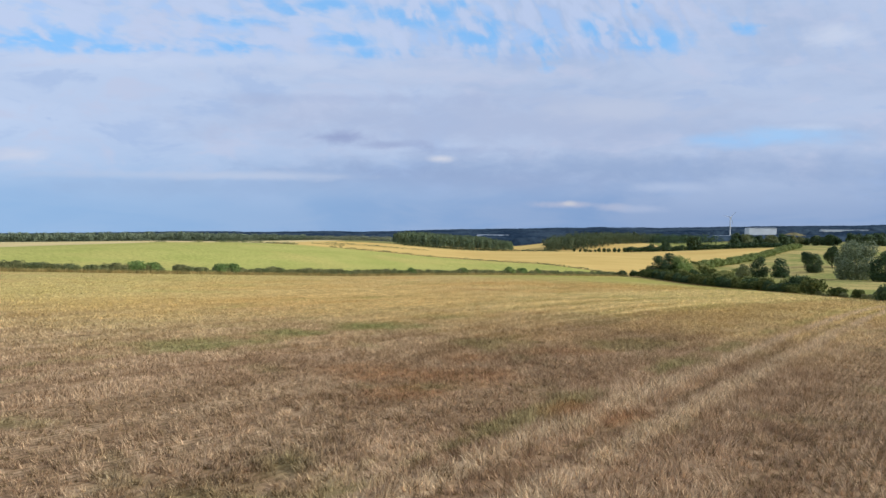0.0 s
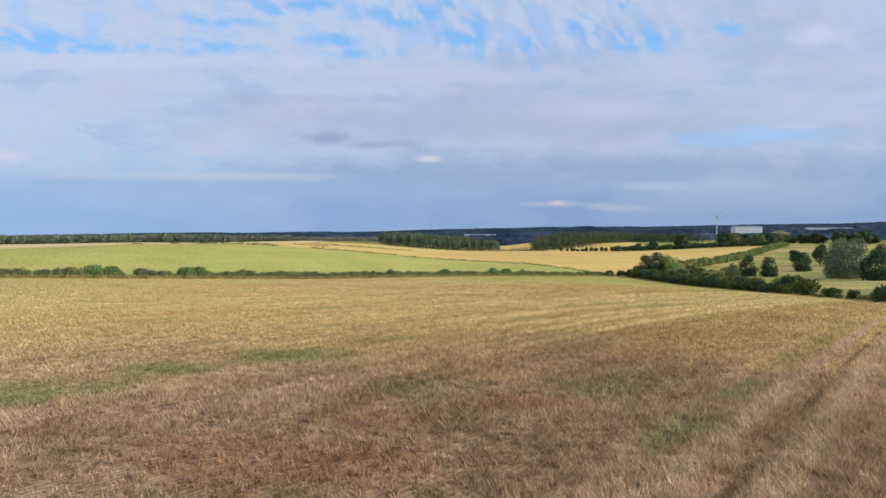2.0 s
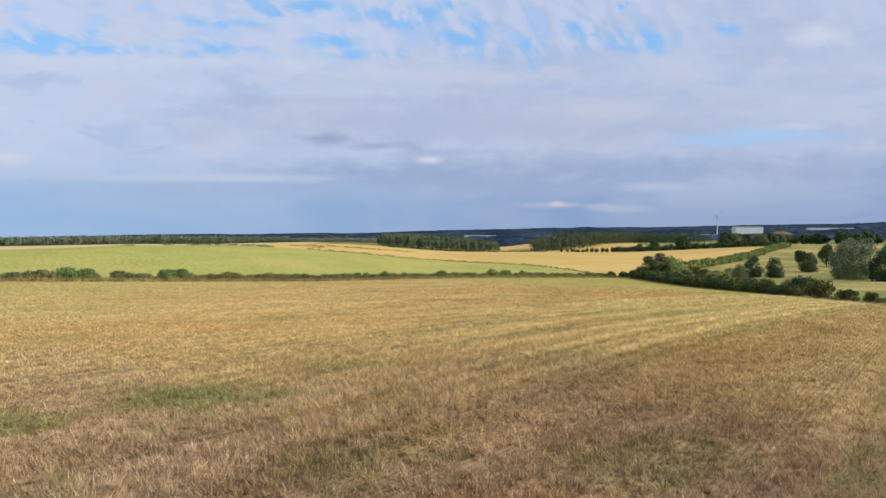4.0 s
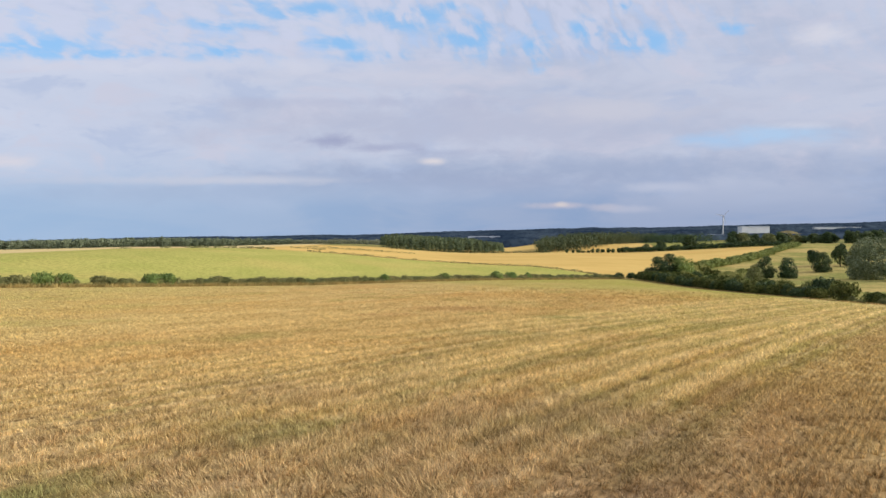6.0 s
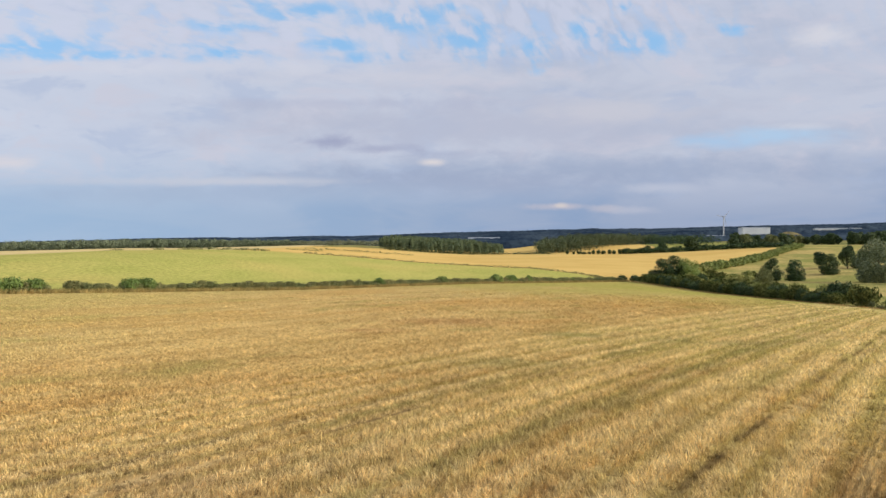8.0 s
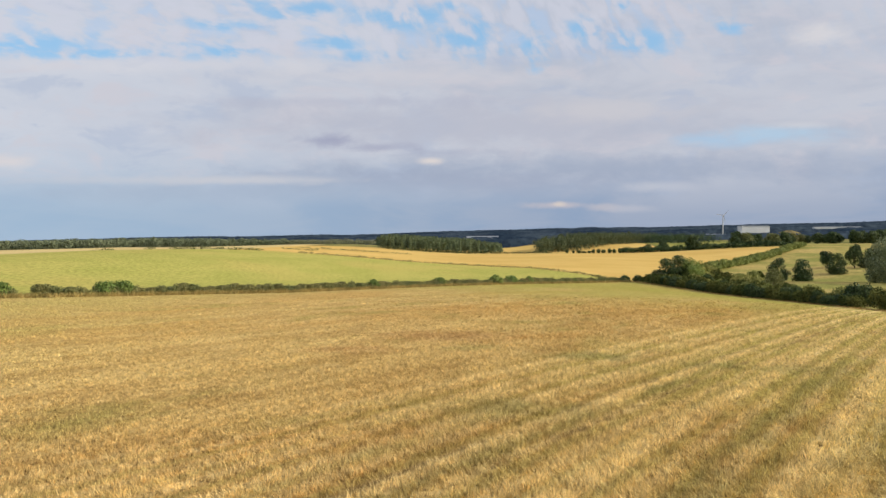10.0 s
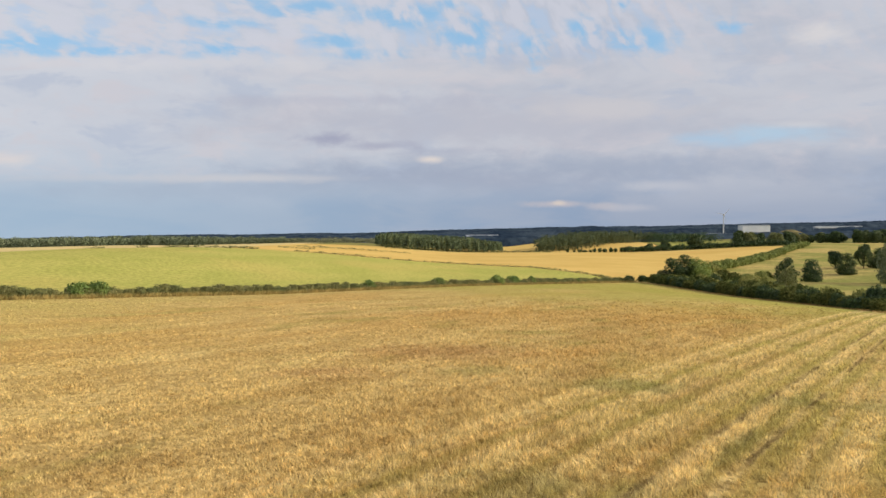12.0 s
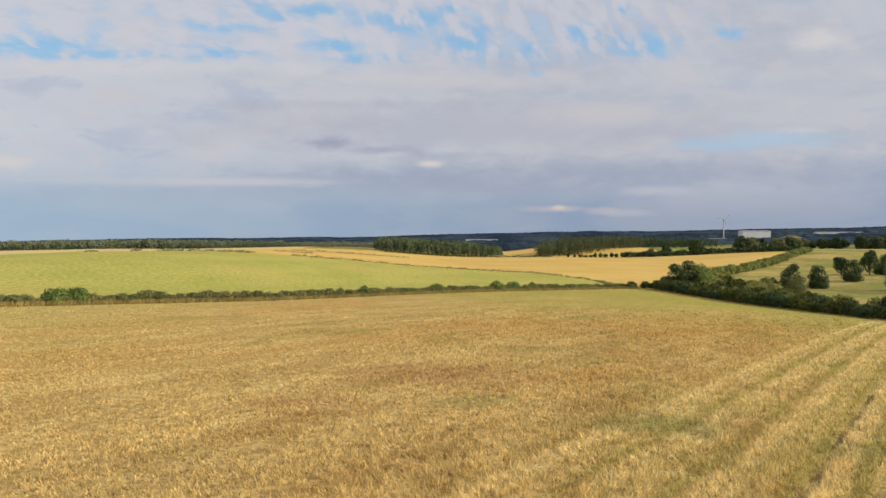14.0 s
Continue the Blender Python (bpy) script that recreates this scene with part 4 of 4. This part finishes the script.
def warehouse(x, y, wide, deep, tall, label, z, mat=M_SHED):
    ob = tagged(new("warehouse"), label, "warehouse", kind="thing")
    part("wall", box_mesh("wall", -wide / 2, wide / 2, 0, deep, -30, tall, mat), ob)
    v = [(-wide / 2 - 1, -1, tall), (wide / 2 + 1, -1, tall), (wide / 2 + 1, deep + 1, tall), (-wide / 2 - 1, deep + 1, tall), (-wide / 2 - 1, deep / 2, tall + 1.5), (wide / 2 + 1, deep / 2, tall + 1.5)]
    part("roof", mesh_from("roof", v, [[0, 1, 5, 4], [2, 3, 4, 5], [0, 4, 3], [1, 2, 5], [0, 3, 2, 1]], M_ROOF), ob, "grey sheet roof")
    ob.location = (x, y, z)
    return ob


def wind_turbine(x, y, hub, blade, z):
    ob = tagged(new("wind_turbine"), "slim pale grey three-bladed wind turbine above the trees", "wind turbine", kind="thing")
    v, f = [], []
    tube(v, f, [(0, 0, -30), (0, 0, hub * 0.5), (0, 0, hub)], [1.9, 1.5, 1.0], 12)
    part("tower", mesh_from("tower", v, f, M_STEEL, True), ob)
    part("nacelle", box_mesh("nacelle", -1.5, 1.5, -3, 5, hub - 1.2, hub + 1.8, M_STEEL), ob)
    hv, hf = [], []
    tube(hv, hf, [(0, 0, -1.1), (0, 0, 0.3), (0, 0, 1.2), (0, 0, 1.5)], [1.15, 1.2, 0.7, 0.1], 10)
    rotor = part("rotor", mesh_from("rotor", [(p[0], -p[2], p[1]) for p in hv], hf, M_STEEL, True), ob, "pale rounded rotor hub with three blades")
    rotor.location = (0, -3.4, hub + 0.3)
    for k in range(3):
        me = mesh_from("blade", [(-0.9, 0, 0), (0.9, 0, 0), (1.4, 0.15, blade * 0.25), (0.4, 0.1, blade), (-0.3, 0.1, blade), (0, 0.6, 0), (0.2, 0.5, blade * 0.25)],
                       [[0, 1, 2, 6], [2, 3, 4, 6], [0, 6, 4], [0, 5, 1], [1, 5, 2], [2, 5, 6]], M_STEEL)
        part("blade", me, rotor).rotation_euler = (0, radians(42 + 120 * k), 0)
    ob.location = (x, y, z)


def mound(x, y, wide, tall, z):
    """A smooth grassed heap."""
    r, a = np.meshgrid(np.linspace(0, 1, 14), np.linspace(0, 2 * math.pi, 33), indexing="ij")
    v = np.stack([wide * r * np.cos(a), wide * 0.7 * r * np.sin(a), tall * (0.5 + 0.5 * np.cos(math.pi * r)) * (1 + 0.05 * np.sin(3 * a))], -1).reshape(-1, 3)
    ob = new("mound", quick_mesh("mound", v, sheet_faces(14, 33), M_HEAP, True))
    ob.location = (x, y, z)
    tagged(ob, "smooth olive grassy mound among distant trees", "mound", kind="thing")


mound(735, 1400, 62, 17, -10.5)
warehouse(957, 2000, 82, 30, 20.5, "large white distribution warehouse beyond the valley", 0.0)
warehouse(1288, 2140, 150, 14, 7.0, "long low white warehouse roof behind distant trees", 10.8)
warehouse(176, 2350, 110, 40, 0.6, "pale low sheds in a clearing of the far forest", -9.5)
warehouse(800, 1900, 55, 20, 5.0, "small white depot roofs below the wind turbine", -8.0)
wind_turbine(859, 2000, 54, 24, -2.0)


# ---- standing straw and grass ----
def blades(x, y, tall, wide, lean_x, lean_y, rng):
    """One slim triangle for each stalk."""
    n = len(x)
    z = land(x, y)
    a = rng.uniform(0, math.pi, n)
    dx, dy = np.cos(a) * wide / 2, np.sin(a) * wide / 2
    p = np.stack([np.stack([x - dx, y - dy, z - 0.02], 1), np.stack([x + dx, y + dy, z - 0.02], 1), np.stack([x + tall * lean_x, y + tall * lean_y, z + tall], 1)], 1)
    return p.reshape(-1, 3), np.arange(n * 3).reshape(-1, 3)


def straw_spots(rng, most, x0, x1, y0, y1, nearest, furthest):
    """Where stalks stand: closest beside the flight line, sparser and coarser further off, in clumps, rows and tramlines."""
    n = int(most * (x1 - x0) * (y1 - y0))
    x, y = rng.uniform(x0, x1, n), rng.uniform(y0, y1, n)
    off = np.maximum(np.maximum(14.0, np.abs(x - 4) / 0.62), y - 53)
    inside_field = (off >= nearest) & (off < furthest) & (x < 89.5) & (-0.773 * (x + 9) + 0.637 * (y - 207) < -1.2)
    x, y, off = x[inside_field], y[inside_field], off[inside_field]
    c, s = math.cos(ROW_TURN), math.sin(ROW_TURN)
    p, q = x * c - y * s, x * s + y * c
    clump = value_noise(p, q * 0.7, 0.8, 1) * 0.5 + value_noise(p, q * 0.2, 1.7, 2) * 0.35 + value_noise(x, y, 5.0, 3) * 0.25
    strip = np.zeros(len(x))
    for t in SWATHS + TRACKS:
        strip = np.maximum(strip, np.exp(-((p - t + 0.2 * np.sin(q * 0.21)) / 0.5) ** 2))
    comb = 0.5 + 0.5 * np.cos((p + 0.1 * np.sin(q * 0.33)) * 2 * math.pi / COMB)
    strip = np.maximum(strip, 0.7 * comb * (p > -41) * (p < -17.5))
    bare = np.ones(len(x))
    for t in RUTS:
        bare = bare * (1 - 0.75 * np.exp(-((p - t) / 0.16) ** 2))
    drilled = np.zeros(len(x), bool)
    for lo, hi in DRILLED:
        drilled |= (p > lo) & (p < hi)
    drilled &= value_noise(p, q, 4.0, 4) > 0.25
    # stalks of the drilled bands stand in their rows
    p = np.where(drilled, np.floor(p / DRILL) * DRILL + 0.5 * DRILL + rng.normal(0, 0.022, len(p)), p)
    x, y = p * c + q * s, q * c - p * s
    share = NEAR_TUFTS / most * (15.0 / off) ** 1.9 * (1 - smooth(off, 70, 135)) * (0.12 + 0.88 * smooth(y, -2, 8)) * np.clip((clump - 0.15) * 1.6 + strip * 0.9, 0.72, 1.0) * bare
    keep = rng.random(len(x)) < share
    return x[keep], y[keep], off[keep], clump[keep], strip[keep], drilled[keep], bare[keep]


NEAR_TUFTS = 46                                  # tufts to the square metre beside the flight line


def standing_straw():
    rng = np.random.default_rng(77)
    sets = [straw_spots(rng, NEAR_TUFTS, -40.0, 48.0, -14.0, 118.0, 0, 65), straw_spots(rng, 3.4, -82.0, 89.0, -14.0, 189.0, 65, 135)]
    x, y, off, clump, strip, drilled, bare = (np.concatenate(v) for v in zip(*sets))
    count = 11
    grow = np.repeat((off / 15.0) ** 0.7, count)
    tuft = np.repeat(rng.uniform(0.75, 1.25, len(x)) * (0.42 + 0.85 * clump + 0.22 * strip) * np.where(drilled, 0.85, 1.0) * (0.66 + 0.42 * smooth(x - 0.1 * (y - 40), -9, 7)) * (0.4 + 0.6 * bare), count)
    a, r = rng.uniform(0, 6.28, len(tuft)), np.abs(rng.normal(0, 1, len(tuft)))
    spread = np.repeat(np.where(drilled, 0.055, 0.13), count) * grow
    ox, oy = np.cos(a) * r, np.sin(a) * r
    n = len(tuft)
    tall = rng.uniform(0.09, 0.21, n) * tuft * (0.9 + 0.1 * grow)
    # neighbouring tufts lean the same way
    sway_x = np.repeat(value_noise(x, y, 0.5, 21) * 1.1 + value_noise(x, y, 3.0, 22) * 0.4 - 0.9, count)
    sway_y = np.repeat(value_noise(x, y, 0.5, 23) * 1.1 + value_noise(x, y, 3.0, 24) * 0.4 - 0.7, count)
    v, f = blades(np.repeat(x, count) + ox * spread, np.repeat(y, count) + oy * spread, tall, rng.uniform(0.016, 0.034, n) * grow,
                  sway_x + ox * 0.35 + rng.normal(0, 0.5, n), sway_y + oy * 0.35 + rng.normal(0, 0.5, n), rng)
    tagged(new("stubble", quick_mesh("stubble", v, f, M_BLADE)), "dry tan straw stubble standing in rows with regrowth", "stubble", kind="stuff")


def margin(name, line, across, n, tall, label, seed, mat=M_DRY):
    """Rank dry grass along the foot of a hedge."""
    rng = np.random.default_rng(seed)
    pts = np.array(line, float)
    seg = np.hypot(*np.diff(pts, axis=0).T)
    k = rng.choice(len(seg), n, p=seg / seg.sum())
    f = rng.random(n)
    way = (pts[k + 1] - pts[k]) / seg[k][:, None]
    off = rng.uniform(across[0], across[1], n)
    x = pts[k, 0] + way[:, 0] * seg[k] * f + way[:, 1] * off
    y = pts[k, 1] + way[:, 1] * seg[k] * f - way[:, 0] * off
    v, fc = blades(x, y, rng.uniform(0.4, 1.0, n) * tall, rng.uniform(0.08, 0.2, n), 0.3 + rng.normal(0, 0.35, n), rng.normal(0, 0.35, n), rng)
    tagged(new(name, quick_mesh(name, v, fc, mat)), label, "grass", kind="stuff")


standing_straw()
margin("grass_margin", HEDGE_LEFT, (0.6, 3.0), 26000, 0.95, "rank dry brown grass along the foot of the hedge", 51)
margin("grass_margin", HEDGE_RIGHT, (-0.5, 1.0), 7000, 0.4, "dry grass along the overgrown hedge", 52)
margin("grass_margin", HEDGE_LEFT, (-2.2, 1.4), 26000, 0.95, "tall olive grass growing through the field hedge", 53, M_SCRUB)
